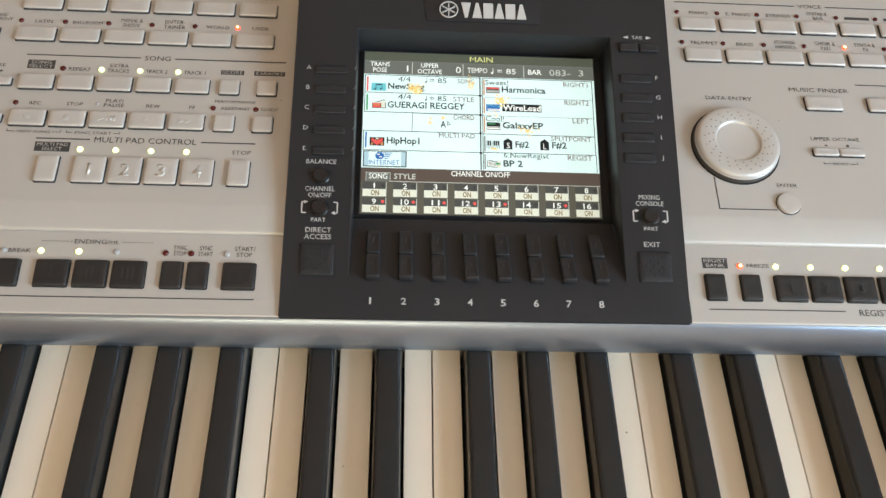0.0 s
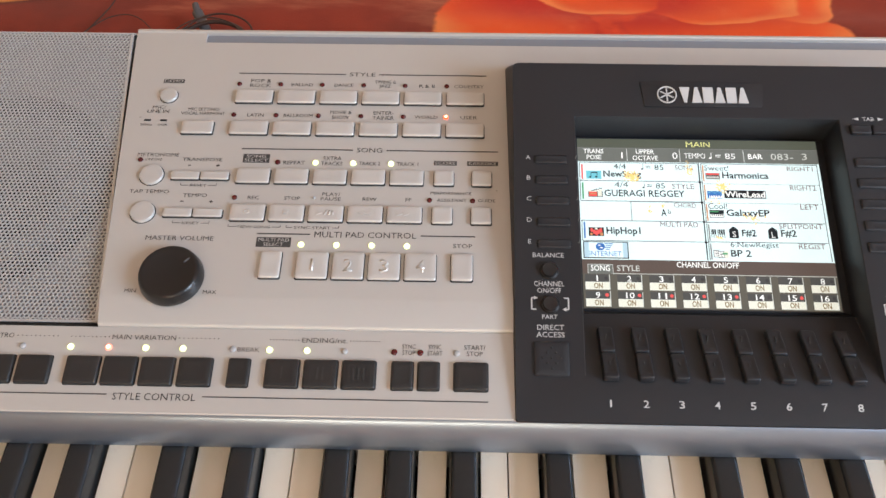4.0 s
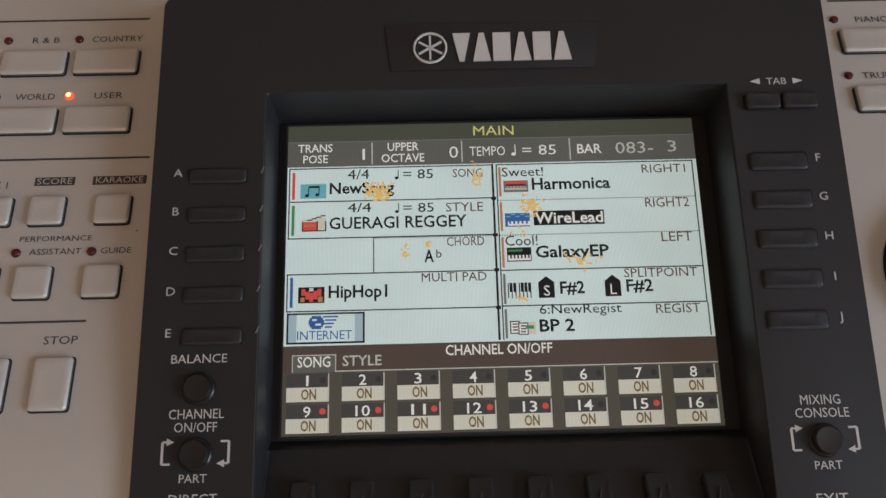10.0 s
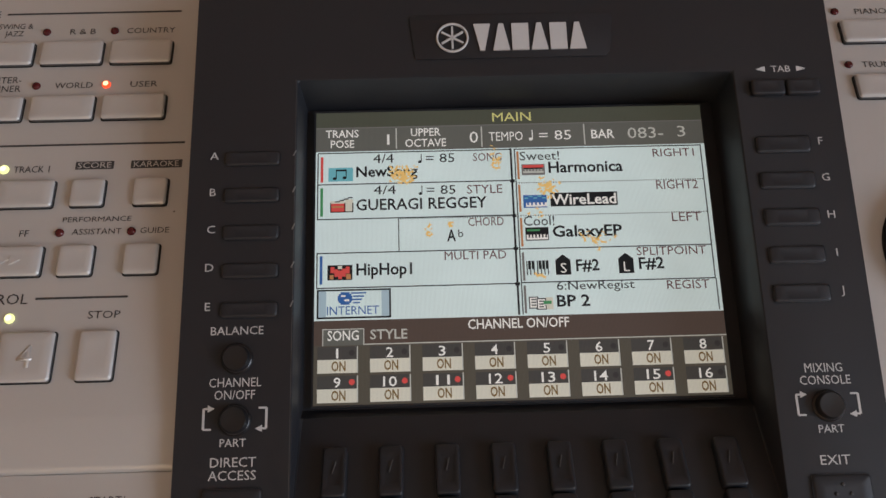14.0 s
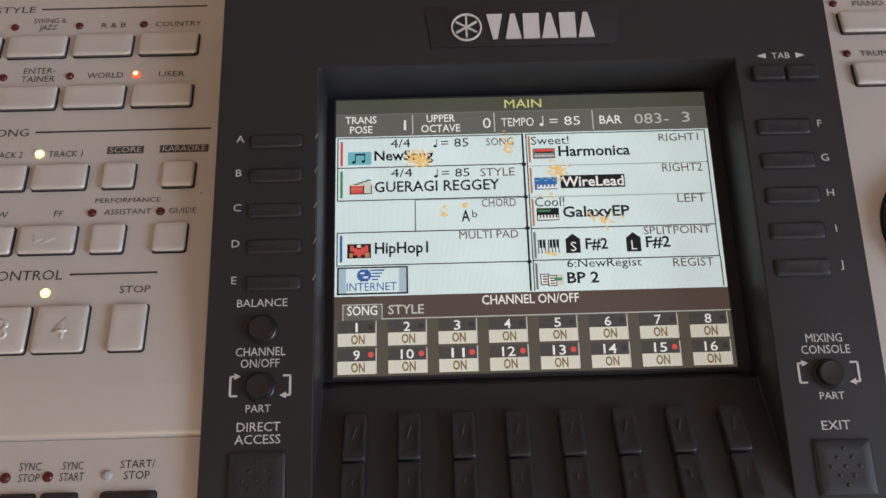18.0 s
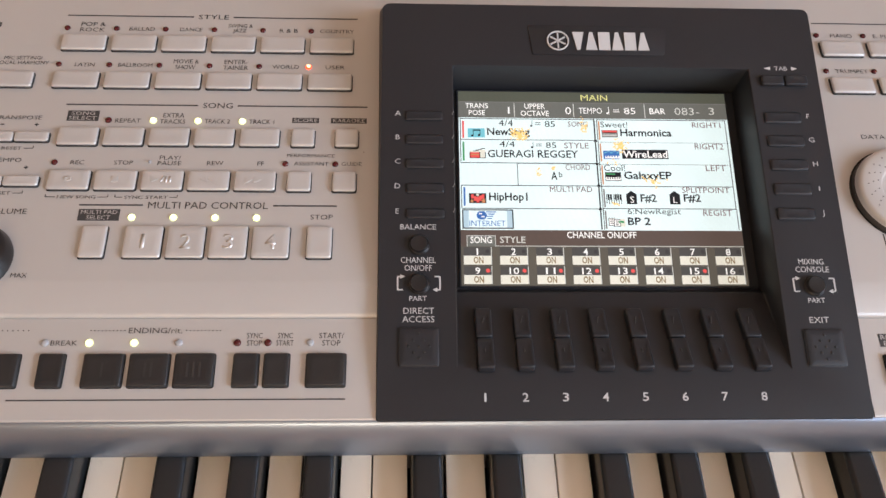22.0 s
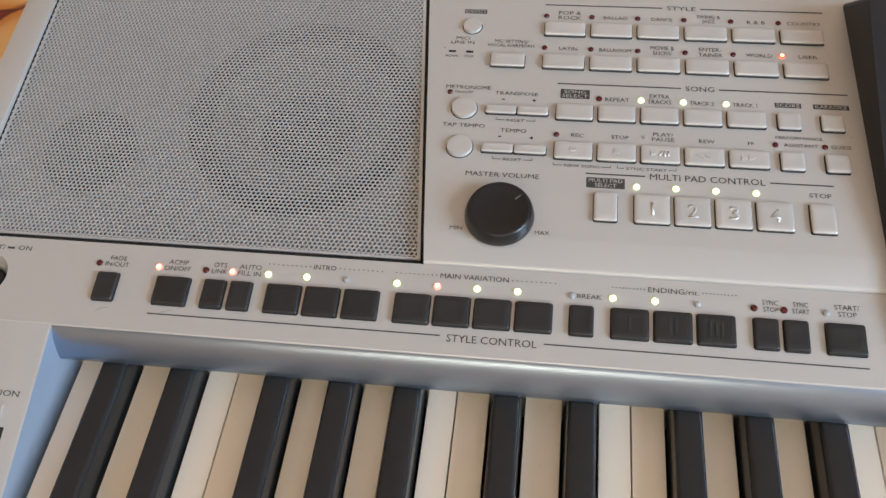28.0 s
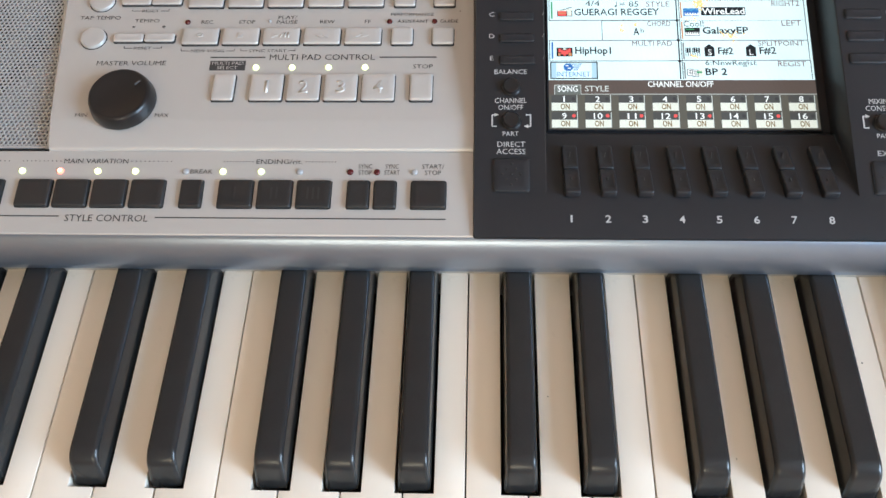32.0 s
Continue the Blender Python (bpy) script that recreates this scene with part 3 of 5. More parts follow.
# frame round the grille
part("end_frame", profile([(0.0400, 0.005), (0.0400, shelf_z(0.0400) + 0.0002), (0.2095, grille_z(0.2095) + 0.0006), (0.2095, 0.005)], END0 + 0.001, GR_L - 0.0008, 0.001), SILVER, keyboard)
part("end_frame", profile([(0.0400, 0.005), (0.0400, shelf_z(0.0400) + 0.0002), (0.2095, panel_z(0.2095)), (0.2095, 0.005)], END1 - 0.02, END1 - 0.001, 0.001), SILVER, keyboard)


# keys
SHARPS = {1: 0.0206, 3: 0.0500, 6: 0.0903, 8: 0.1169, 10: 0.1440}


def white_outline(note):
    """Front left corner at the origin; the tail is cut back beside the black keys."""
    lo, hi = 0.0003, W - 0.0003
    sharps = SHARPS
    index = {0: 0, 2: 1, 4: 2, 5: 3, 7: 4, 9: 5, 11: 6}
    x = index.get(note, 0) * W
    half = 0.0074
    left = sharps[note - 1] + half - x if note - 1 in sharps else lo
    right = sharps[note + 1] - half - x if note + 1 in sharps and note < 12 else hi
    pts = [(lo, -0.1500), (hi, -0.1500)]
    if right < hi:
        pts += [(hi, -0.0943), (right, -0.0943)]
    pts += [(right, 0.0050), (left, 0.0050)]
    if left > lo:
        pts += [(left, -0.0943), (lo, -0.0943)]
    return pts


WHITE_MESH = {}
for note in (0, 2, 4, 5, 7, 9, 11, 12):
    bm = prism(white_outline(note), -0.018, 0.0, 0.00035, 2)
    me = bpy.data.meshes.new("white_key")
    bm.to_mesh(me)
    bm.free()
    me.materials.append(IVORY)
    WHITE_MESH[note] = me


def black_mesh():
    low = [(-0.0065, -0.0935), (0.0065, -0.0935), (0.0065, 0.0050), (-0.0065, 0.0050)]
    top = [(-0.0054, -0.0868), (0.0054, -0.0868), (0.0054, 0.0050), (-0.0054, 0.0050)]
    bm = prism(low, -0.004, 0.0110, 0, 2, top)
    front = [e for e in bm.edges if all(v.co.z > 0.01 and v.co.y < -0.08 for v in e.verts)]
    bmesh.ops.bevel(bm, geom=front, offset=0.0048, segments=7, profile=0.5, affect="EDGES")
    sides = [e for e in bm.edges if len(e.link_faces) == 2 and e.calc_face_angle(0) > radians(35)]
    bmesh.ops.bevel(bm, geom=sides, offset=0.0019, segments=4, profile=0.55, affect="EDGES", clamp_overlap=True)
    smooth(bm, 45)
    me = bpy.data.meshes.new("black_key")
    bm.to_mesh(me)
    bm.free()
    me.materials.append(EBONY)
    return me


BLACK_MESH = black_mesh()
SCALE_NOTES = (0, 2, 4, 5, 7, 9, 11)
for k in range(36):
    note = 12 if k == 35 else SCALE_NOTES[k % 7]
    part("white_key", WHITE_MESH[note], IVORY, keyboard, m=pose(KX0 + k * W, 0, random.uniform(-0.0002, 0.0002)))
for o in range(5):
    for x in SHARPS.values():
        part("black_key", BLACK_MESH, EBONY, keyboard, m=pose(KX0 + o * OCT + x, 0, random.uniform(-0.0001, 0.0001)))

# ---- display unit ----
UH = 0.1742
WELL = (-0.0622, 0.0622, 0.0165, 0.1442)


def outline():
    """The face: near-square corners in front, rounder ones behind, slightly narrower at the back."""
    pts = []
    for cx, cy, r, a in ((0.0902, -0.0014, 0.0012, -90), (0.0922, UH, 0.0030, 0), (-0.0916, UH, 0.0030, 90), (-0.0918, -0.0014, 0.0012, 180)):
        sx, sy = (1 if cx > 0 else -1), (1 if cy > 0.1 else -1)
        for i in range(6):
            q = radians(a + 18 * i)
            pts.append((cx - sx * r + r * math.cos(q), cy - sy * r + r * math.sin(q)))
    return pts


def build_unit():
    """Black housing: a face with a deep well, in which the screen lies and a ramp rises to the face."""
    bm = bmesh.new()
    outer = outline()
    x0, x1, y0, y1 = WELL
    inner = [(x1, y0), (x1, y1), (x0, y1), (x0, y0)]

    def foot(x, y):
        """Where the leaning side meets the panel below."""
        k = max(0.0, y) / UH
        x += (0.0080 if x > 0 else -0.0030) * k
        y *= 0.1935 / UH
        return (x, y, -0.0038 if y < 0.04 else -0.0030 - 0.166 * (y - 0.02))
    top = [bm.verts.new((x, y, 0)) for x, y in outer]
    lip = [bm.verts.new((x * 1.004, (y - 0.085) * 1.004 + 0.085, -0.0010)) for x, y in outer]
    low = [bm.verts.new(foot(x, y)) for x, y in outer]
    hole = [bm.verts.new((x, y, 0)) for x, y in inner]
    n = len(outer)
    for i in range(n):
        j = (i + 1) % n
        bm.faces.new((lip[i], lip[j], top[j], top[i]))
        bm.faces.new((low[i], low[j], lip[j], lip[i]))
    q = n // 4
    corner = [q // 2 + k * q for k in range(4)]
    for k in range(4):
        a, b = corner[k], corner[(k + 1) % 4]
        run = []
        i = a
        while True:
            run.append(top[i])
            if i == b:
                break
            i = (i + 1) % n
        bm.faces.new(run + [hole[(k + 1) % 4], hole[k]])
    # well: ramp, steep wall below the screen, floor, side and top walls
    R0, R1, D = 0.0505, 0.0530, -0.0150
    F = -0.0190

    def V(x, y, z):
        return bm.verts.new((x, y, z))
    ra, rb = V(x0, R0, D), V(x1, R0, D)
    sa, sb = V(x0, R1, F), V(x1, R1, F)
    ta, tb = V(x0, y1 - 0.0006, F), V(x1, y1 - 0.0006, F)
    hBR, hTR, hTL, hBL = hole
    bm.faces.new((hBL, hBR, rb, ra))
    bm.faces.new((ra, rb, sb, sa))
    bm.faces.new((sa, sb, tb, ta))
    bm.faces.new((hTR, hTL, ta, tb))
    bm.faces.new((hTL, hBL, ra, sa, ta))
    bm.faces.new((hBR, hTR, tb, sb, rb))
    bmesh.ops.recalc_face_normals(bm, faces=bm.faces[:])
    edges = [e for e in bm.edges if len(e.link_faces) == 2 and e.calc_face_angle(0) > radians(25) and any(v in hole for v in e.verts)]
    bmesh.ops.bevel(bm, geom=edges, offset=0.0006, segments=2, profile=0.5, affect="EDGES")
    return smooth(bm, 30)


unit = part("display_unit", build_unit(), CHARCOAL, keyboard, "black raised housing round the screen", m=UNIT)
screen = part("screen", box(-0.0006, 0.1174, -0.0006, 0.0882, -0.0010, 0.0), CHARCOAL, keyboard, "lit colour screen", m=SCREEN)

# ---- diodes, buttons and print ----
LED_OFF = surface("unlit_red_diode", (0.075, 0.007, 0.009), rough=0.18, bump=0)
LED_CLEAR = surface("unlit_clear_diode", (0.36, 0.36, 0.37), rough=0.3, bump=0)
LED_RED = glow("lit_red_diode", (1.0, 0.08, 0.025), 2.2)
LED_ORANGE = glow("lit_orange_diode", (1.0, 0.20, 0.12), 2.6)
LED_GREEN = glow("lit_green_diode", (0.95, 1.0, 0.40), 1.7)
WORN_PRINT = surface("faint_button_print", (0.029, 0.029, 0.030), rough=0.5, bump=0)
SHARED = {}
# silver darkened: the shade on the caps' sides is put into this colour
SIDE = surface("shaded_button_side", (0.13, 0.13, 0.135), rough=0.22, metal=0.4, bump=0)


def shared(key, make, *materials):
    if key not in SHARED:
        bm = make()
        me = bpy.data.meshes.new(key[0])
        bm.to_mesh(me)
        bm.free()
        for m in materials:
            me.materials.append(m)
        SHARED[key] = me
    return SHARED[key]


def button_form(w, h, high, dish=0.0, round_=0.0009):
    """A moulded key cap with soft edges, leaning sides and a dark gap round its foot."""
    def make():
        bm = bmesh.new()
        lo = rounded(-w / 2, w / 2, -h / 2, h / 2, round_, 3)
        k = 1 - 0.0006 / (w / 2)
        kh = 1 - 0.0006 / (h / 2)
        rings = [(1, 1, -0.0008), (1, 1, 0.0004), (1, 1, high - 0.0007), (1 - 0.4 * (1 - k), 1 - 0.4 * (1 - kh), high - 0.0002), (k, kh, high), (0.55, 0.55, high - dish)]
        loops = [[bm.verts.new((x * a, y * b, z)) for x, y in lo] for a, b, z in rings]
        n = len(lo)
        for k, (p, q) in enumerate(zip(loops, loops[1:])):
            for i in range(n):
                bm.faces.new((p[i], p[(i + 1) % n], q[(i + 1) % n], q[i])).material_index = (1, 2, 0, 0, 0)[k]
        bm.faces.new(loops[-1])
        for f in bm.faces:
            f.smooth = True
        g = 0.0003
        a = [bm.verts.new((x * (1 + g / (w / 2)), y * (1 + g / (h / 2)), 0.00006)) for x, y in lo]
        b = [bm.verts.new((x * 0.98, y * 0.98, 0.00006)) for x, y in lo]
        for i in range(n):
            f = bm.faces.new((a[i], a[(i + 1) % n], b[(i + 1) % n], b[i]))
            f.material_index = 1
        return bm
    return make


def button(x, v, w, h, frame_, parent, material=None, high=0.0019, name="button", label="", tilt=0.0, dish=0.0002):
    material = material or SILVER_BTN
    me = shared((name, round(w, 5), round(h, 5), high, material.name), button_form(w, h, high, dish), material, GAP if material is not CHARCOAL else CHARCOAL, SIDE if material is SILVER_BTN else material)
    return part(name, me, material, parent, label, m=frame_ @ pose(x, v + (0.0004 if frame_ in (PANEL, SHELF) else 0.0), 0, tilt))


def round_button(x, v, r, frame_, parent, high=0.0017, material=None, name="round_button"):
    material = material or SILVER_BTN
    def make():
        bm = lathe([(0, 0), (r + 0.0004, 0.00004), (r + 0.0004, 0.00012), (r, 0.00012), (r, high - 0.0006), (r * 0.95, high - 0.0001), (r * 0.87, high), (r * 0.4, high - 0.00015), (0, high - 0.0002)], 36)
        for f in bm.faces:
            f.material_index = 1 if f.calc_center_median().z < 0.0004 else 0
        return bm
    return part(name, shared((name, round(r, 5), material.name), make, material, GAP), material, parent, m=frame_ @ pose(x, v, 0))


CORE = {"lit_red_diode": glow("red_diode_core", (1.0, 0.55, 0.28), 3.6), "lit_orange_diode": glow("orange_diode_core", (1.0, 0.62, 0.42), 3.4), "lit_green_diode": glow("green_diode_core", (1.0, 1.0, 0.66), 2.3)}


def diode(x, v, frame_, parent, material, r=0.0013):
    """A small round lens; a lit one has a paler core."""
    core = CORE.get(material.name)

    def make():
        bm = lathe([(0, -0.0002), (r, 0), (r, 0.0003), (r * 0.9, 0.0006), (r * 0.62, 0.0009), (0, 0.001)], 16)
        for f in bm.faces:
            c = f.calc_center_median()
            f.material_index = 1 if core and c.z > 0.0008 else 0
        return bm
    label = {"lit_red_diode": "lit red diode", "lit_green_diode": "lit yellow-green diode", "lit_orange_diode": "lit orange diode"}.get(material.name, "")
    return part("diode", shared(("diode", r, material.name), make, material, *([core] if core else [])), material, parent, label, m=frame_ @ pose(x, v, 0))


def inverse(words, x, v, w, h, frame_, parent, th=None):
    """Light words on a dark printed box."""
    flat("printed_box", x - w / 2, x + w / 2, v - h / 2, v + h / 2, frame_, parent, INK)
    letter(words, x, v, w * 0.88, th or h * 0.6, frame_, parent, SILVER, lift=0.0002)


def line(x0, x1, v, frame_, parent, ink=None, thick=0.0006):
    flat("printed_line", x0, x1, v - thick / 2, v + thick / 2, frame_, parent, ink or INK)


def heading(words, x0, x1, v, w, h, frame_, parent, mid=None):
    mid = mid or (x0 + x1) / 2
    line(x0, mid - w / 2 - 0.0020, v, frame_, parent)
    line(mid + w / 2 + 0.0020, x1, v, frame_, parent)
    letter(words, mid, v, w, h, frame_, parent, INK)


def dotted(x0, x1, v, frame_, parent, n=10):
    bm = bmesh.new()
    for i in range(n):
        x = x0 + (x1 - x0) * i / (n - 1)
        for k in range(2):
            z = 0.00002 + 0.0001 * k
            ring = [bm.verts.new((x + 0.00027 * math.cos(a * math.pi / 3), v + 0.00027 * math.sin(a * math.pi / 3), z)) for a in range(6)]
            bm.faces.new(ring if k else ring[::-1])
    part("dotted_line", bm, INK, parent, m=frame_)


def bracket(x0, x1, v, drop, words, frame_, parent, w):
    """A thin bracket that opens upwards, with a small word in its foot."""
    mid = (x0 + x1) / 2
    line(x0, mid - w / 2 - 0.0008, v, frame_, parent, thick=0.00025)
    line(mid + w / 2 + 0.0008, x1, v, frame_, parent, thick=0.00025)
    for x in (x0, x1):
        flat("printed_line", x - 0.00012, x + 0.00012, v, v + drop, frame_, parent, INK)
    letter(words, mid, v, w, 0.0015, frame_, parent, INK)


def raised(words, x, v, width, height, parent, lift=0.0015):
    """Moulded figures that stand a little proud of a key cap."""
    me = text_mesh(words, width, height, 0.006)
    bm = bmesh.new()
    bm.from_mesh(me)
    bpy.data.meshes.remove(me)
    top = bmesh.ops.extrude_face_region(bm, geom=bm.faces[:])
    bmesh.ops.translate(bm, vec=(0, 0, 0.00042), verts=[g for g in top["geom"] if isinstance(g, bmesh.types.BMVert)])
    bmesh.ops.recalc_face_normals(bm, faces=bm.faces[:])
    part("raised_figure", bm, SILVER_BTN, parent, m=PANEL @ pose(x, v, lift))


def arrow(x, v, size, way):
    bm = prism([(way * size * 0.5, 0), (-way * size * 0.5, way * size * 0.5), (-way * size * 0.5, -way * size * 0.5)], 0, 0.0004)
    part("arrow_sign", bm, SILVER_BTN, panel, m=PANEL @ pose(x, v + 0.0004, 0.0016))


# control panel, left of the screen
P = panel
heading("STYLE", 0.1903, 0.3188, 0.1020, 0.0135, 0.0026, PANEL, P)
row1 = ("POP &\nROCK", "BALLAD", "DANCE", "SWING &\nJAZZ", "R & B", "COUNTRY")
row2 = ("LATIN", "BALLROOM", "MOVIE &\nSHOW", "ENTER-\nTAINER", "WORLD", "USER")
label_width = {"BALLAD": 0.0112, "DANCE": 0.0097, "R & B": 0.0081, "COUNTRY": 0.0152, "LATIN": 0.0084, "BALLROOM": 0.0146, "WORLD": 0.0116, "USER": 0.0084}
for i in range(6):
    x = 0.2004 + 0.02152 * i
    for words, v, vb in ((row1[i], 0.0946, 0.0853), (row2[i], 0.0742, 0.0650)):
        button(x, vb, 0.0190, 0.0084, PANEL, P)
        lit = LED_RED if words == "USER" else LED_OFF
        diode(0.1914 + 0.02140 * i, v, PANEL, P, lit)
        two = "\n" in words
        letter(words, 0.2024 + 0.02150 * i, v + (0.0008 if two else 0), 0.0108 if two else label_width[words], 0.0055 if two else 0.0021, PANEL, P, INK)
heading("SONG", 0.1985, 0.3244, 0.0530, 0.0125, 0.0028, PANEL, P)
for i, words in enumerate(("", "REPEAT", "EXTRA\nTRACKS", "TRACK 2", "TRACK 1")):
    button(0.2065 + 0.01847 * i, 0.0358, 0.0162, 0.0086, PANEL, P)
    if words:
        diode(0.2172 + 0.0184 * (i - 1), 0.0450, PANEL, P, LED_OFF if i == 1 else LED_GREEN, 0.0014)
        two = "\n" in words
        letter(words, 0.2252 + 0.0184 * (i - 1), 0.0462 if two else 0.0449, 0.0105, 0.0054 if two else 0.0022, PANEL, P, INK)
inverse("SONG\nSELECT", 0.2065, 0.0472, 0.0130, 0.0052, PANEL, P, 0.0042)
for x, words, w in ((0.2982, "SCORE", 0.0112), (0.3163, "KARAOKE", 0.0150)):
    button(x, 0.0358, 0.0096, 0.0086, PANEL, P)
    inverse(words, x + 0.0005, 0.0458, w, 0.0026, PANEL, P, 0.0019)
for i, words in enumerate(("REC", "STOP", "PLAY/\nPAUSE", "REW", "FF")):
    x = 0.2067 + 0.01838 * i
    button(x, 0.0147, 0.0164, 0.0090, PANEL, P)
    two = "\n" in words
    letter(words, x + 0.0015, 0.0253 if two else 0.0241, None if not two else 0.0095, 0.0047 if two else 0.0020, PANEL, P, INK)
    if i == 0:
        raised("o", x - 0.0002, 0.0153, 0.0032, 0.0034, P)
    elif i == 1:
        part("stop_sign", box(-0.0012, 0.0012, -0.0013, 0.0013, 0, 0.0004, 0.0001), SILVER_BTN, P, m=PANEL @ pose(x - 0.0002, 0.0153, 0.0016))
    elif i == 2:
        arrow(x - 0.0027, 0.0149, 0.0028, 1)
        raised("/II", x + 0.0014, 0.0153, 0.0044, 0.0028, P)
    else:
        for k in (-0.0019, 0.0012):
            arrow(x + k, 0.0149, 0.0029, 1 if i == 4 else -1)
diode(0.1992, 0.0240, PANEL, P, LED_OFF)
diode(0.2370, 0.0245, PANEL, P, LED_CLEAR, 0.0007)
bracket(0.1985, 0.2228, 0.0078, 0.0012, "NEW SONG", PANEL, P, 0.0150)
bracket(0.2256, 0.2500, 0.0078, 0.0012, "SYNC START", PANEL, P, 0.0170)
letter("PERFORMANCE", 0.3018, 0.0281, 0.0195, 0.0016, PANEL, P, INK)
for x, words, lx in ((0.2978, "ASSISTANT", 0.3018), (0.3160, "GUIDE", 0.3182)):
    button(x, 0.0146, 0.0096, 0.0092, PANEL, P)
    diode(0.2917 if x < 0.3 else 0.3120, 0.0240, PANEL, P, LED_OFF)
    letter(words, lx + 0.0004, 0.0242, 0.0140 if len(words) > 5 else 0.0082, 0.0018, PANEL, P, INK)
heading("MULTI PAD CONTROL", 0.2125, 0.3134, 0.0042, 0.0470, 0.0031, PANEL, P, 0.2627)
inverse("MULTI PAD\nSELECT", 0.2208, -0.0003, 0.0160, 0.0052, PANEL, P, 0.0042)
button(0.2209, -0.0131, 0.0096, 0.0138, PANEL, P)
for i in range(4):
    x = 0.2398 + 0.01627 * i
    button(x, -0.0131, 0.0144, 0.0138, PANEL, P, high=0.0018)
    raised("1234"[i], x + 0.0001, -0.0127, 0.0040 if i else 0.0014, 0.0062, P, 0.0014)
    diode(0.2336 + 0.01617 * i, -0.0014, PANEL, P, LED_GREEN, 0.0014)
button(0.3073, -0.0131, 0.0098, 0.0138, PANEL, P)
letter("STOP", 0.3076, -0.0009, 0.0088, 0.0022, PANEL, P, INK)
# far left column
round_button(0.1565, 0.0858, 0.0044, PANEL, P)
inverse("DEMO", 0.1572, 0.0960, 0.0108, 0.0026, PANEL, P, 0.0019)
button(0.1747, 0.0648, 0.0158, 0.0080, PANEL, P)
letter("MIC SETTING/\nVOCAL HARMONY", 0.1758, 0.0762, 0.0225, 0.0046, PANEL, P, INK)
letter("MIC/\nLINE IN", 0.1528, 0.0772, 0.0110, 0.0046, PANEL, P, INK)
for x, words in ((0.1484, "SIGNAL"), (0.1566, "OVER")):
    flat("indicator_window", x - 0.0017, x + 0.0017, 0.0695, 0.0706, PANEL, P, GAP, 0.0002)
    letter(words, x, 0.0672, 0.0062 if len(words) > 4 else 0.0046, 0.0013, PANEL, P, INK)
for v, words in ((0.0357, "METRONOME"), (0.0143, "TAP TEMPO")):
    round_button(0.1574, v + 0.0004, 0.0057, PANEL, P)
letter("METRONOME", 0.1582, 0.0486, 0.0205, 0.0021, PANEL, P, INK)
diode(0.1500, 0.0454, PANEL, P, LED_OFF)
letter("ON/OFF", 0.1564, 0.0457, 0.0085, 0.0014, PANEL, P, INK)
letter("TAP TEMPO", 0.1580, 0.0268, 0.0190, 0.0021, PANEL, P, INK)
for v, words, lv in ((0.0354, "TRANSPOSE", 0.0460), (0.0141, "TEMPO", 0.0250)):
    for dx in (-0.0071, 0.0071):
        button(0.1810 + dx, v, 0.0138, 0.0046, PANEL, P)
    letter(words, 0.1802, lv, 0.0195 if len(words) > 5 else 0.0115, 0.0020, PANEL, P, INK)
    line(0.1738, 0.1752, lv - 0.0035, PANEL, P)
    line(0.1876, 0.1892, lv - 0.0035, PANEL, P)
    flat("printed_line", 0.18825, 0.1886, lv - 0.0043, lv - 0.0027, PANEL, P, INK)
    bracket(0.1722, 0.1893, v - 0.0047, 0.0012, "RESET", PANEL, P, 0.0080)
letter("MASTER VOLUME", 0.1772, 0.0011, 0.0315, 0.0024, PANEL, P, INK)
letter("MIN", 0.1601, -0.0265, 0.0052, 0.0019, PANEL, P, INK)
letter("MAX", 0.1956, -0.0266, 0.0060, 0.0019, PANEL, P, INK)
KV = PANEL @ pose(0.1776, -0.0197, 0)
knob = part("volume_knob", lathe([(0, 0), (0.0144, 0.00005), (0.0145, 0.0008), (0.0142, 0.0026), (0.0136, 0.0050), (0.0131, 0.0060), (0.0123, 0.0064), (0.0114, 0.0062), (0.0085, 0.0056), (0.0045, 0.0052), (0, 0.0051)], 64), KNOB_BLACK, keyboard, "round black knob with a dished top", m=KV)
part("pointer", box(-0.0003, 0.0003, 0.0078, 0.0108, 0.0050, 0.0064, 0.0001), SIDE, knob, "worn grey pointer", m=KV @ pose(0, 0, 0, 0, 0, -50))

# style shelf
S = shelf
STYLE_BUTTONS = (
    (0.0169, 0, LED_OFF, 0.0110), (0.0455, 1, LED_ORANGE, 0.0373), (0.0634, 0, LED_OFF, 0.0578), (0.0746, 0, LED_ORANGE, 0.0693),
    (0.0927, 1, LED_GREEN, 0.0846), (0.1088, 1, LED_GREEN, 0.1009), (0.1250, 1, LED_CLEAR, 0.1175), (0.1459, 1, LED_GREEN, 0.1385),
    (0.1619, 1, LED_ORANGE, 0.1551), (0.1780, 1, LED_GREEN, 0.1712), (0.1943, 1, LED_GREEN, 0.1874), (0.2129, 0, LED_CLEAR, 0.2089),
    (0.2315, 1, LED_GREEN, 0.2249), (0.2479, 1, LED_GREEN, 0.2412), (0.2642, 1, LED_CLEAR, 0.2574), (0.2827, 0, LED_OFF, 0.2788),
    (0.2938, 0, LED_OFF, 0.2900), (0.3118, 1, LED_CLEAR, 0.3056))
for x, wide, lamp, lx in STYLE_BUTTONS:
    button(x, 0.0167, 0.0144 if wide else 0.0092, 0.0126, SHELF, S, BLACK_BTN, 0.0019, "style_button", dish=0.0003)
    diode(lx, 0.0278, SHELF, S, lamp, 0.0014)
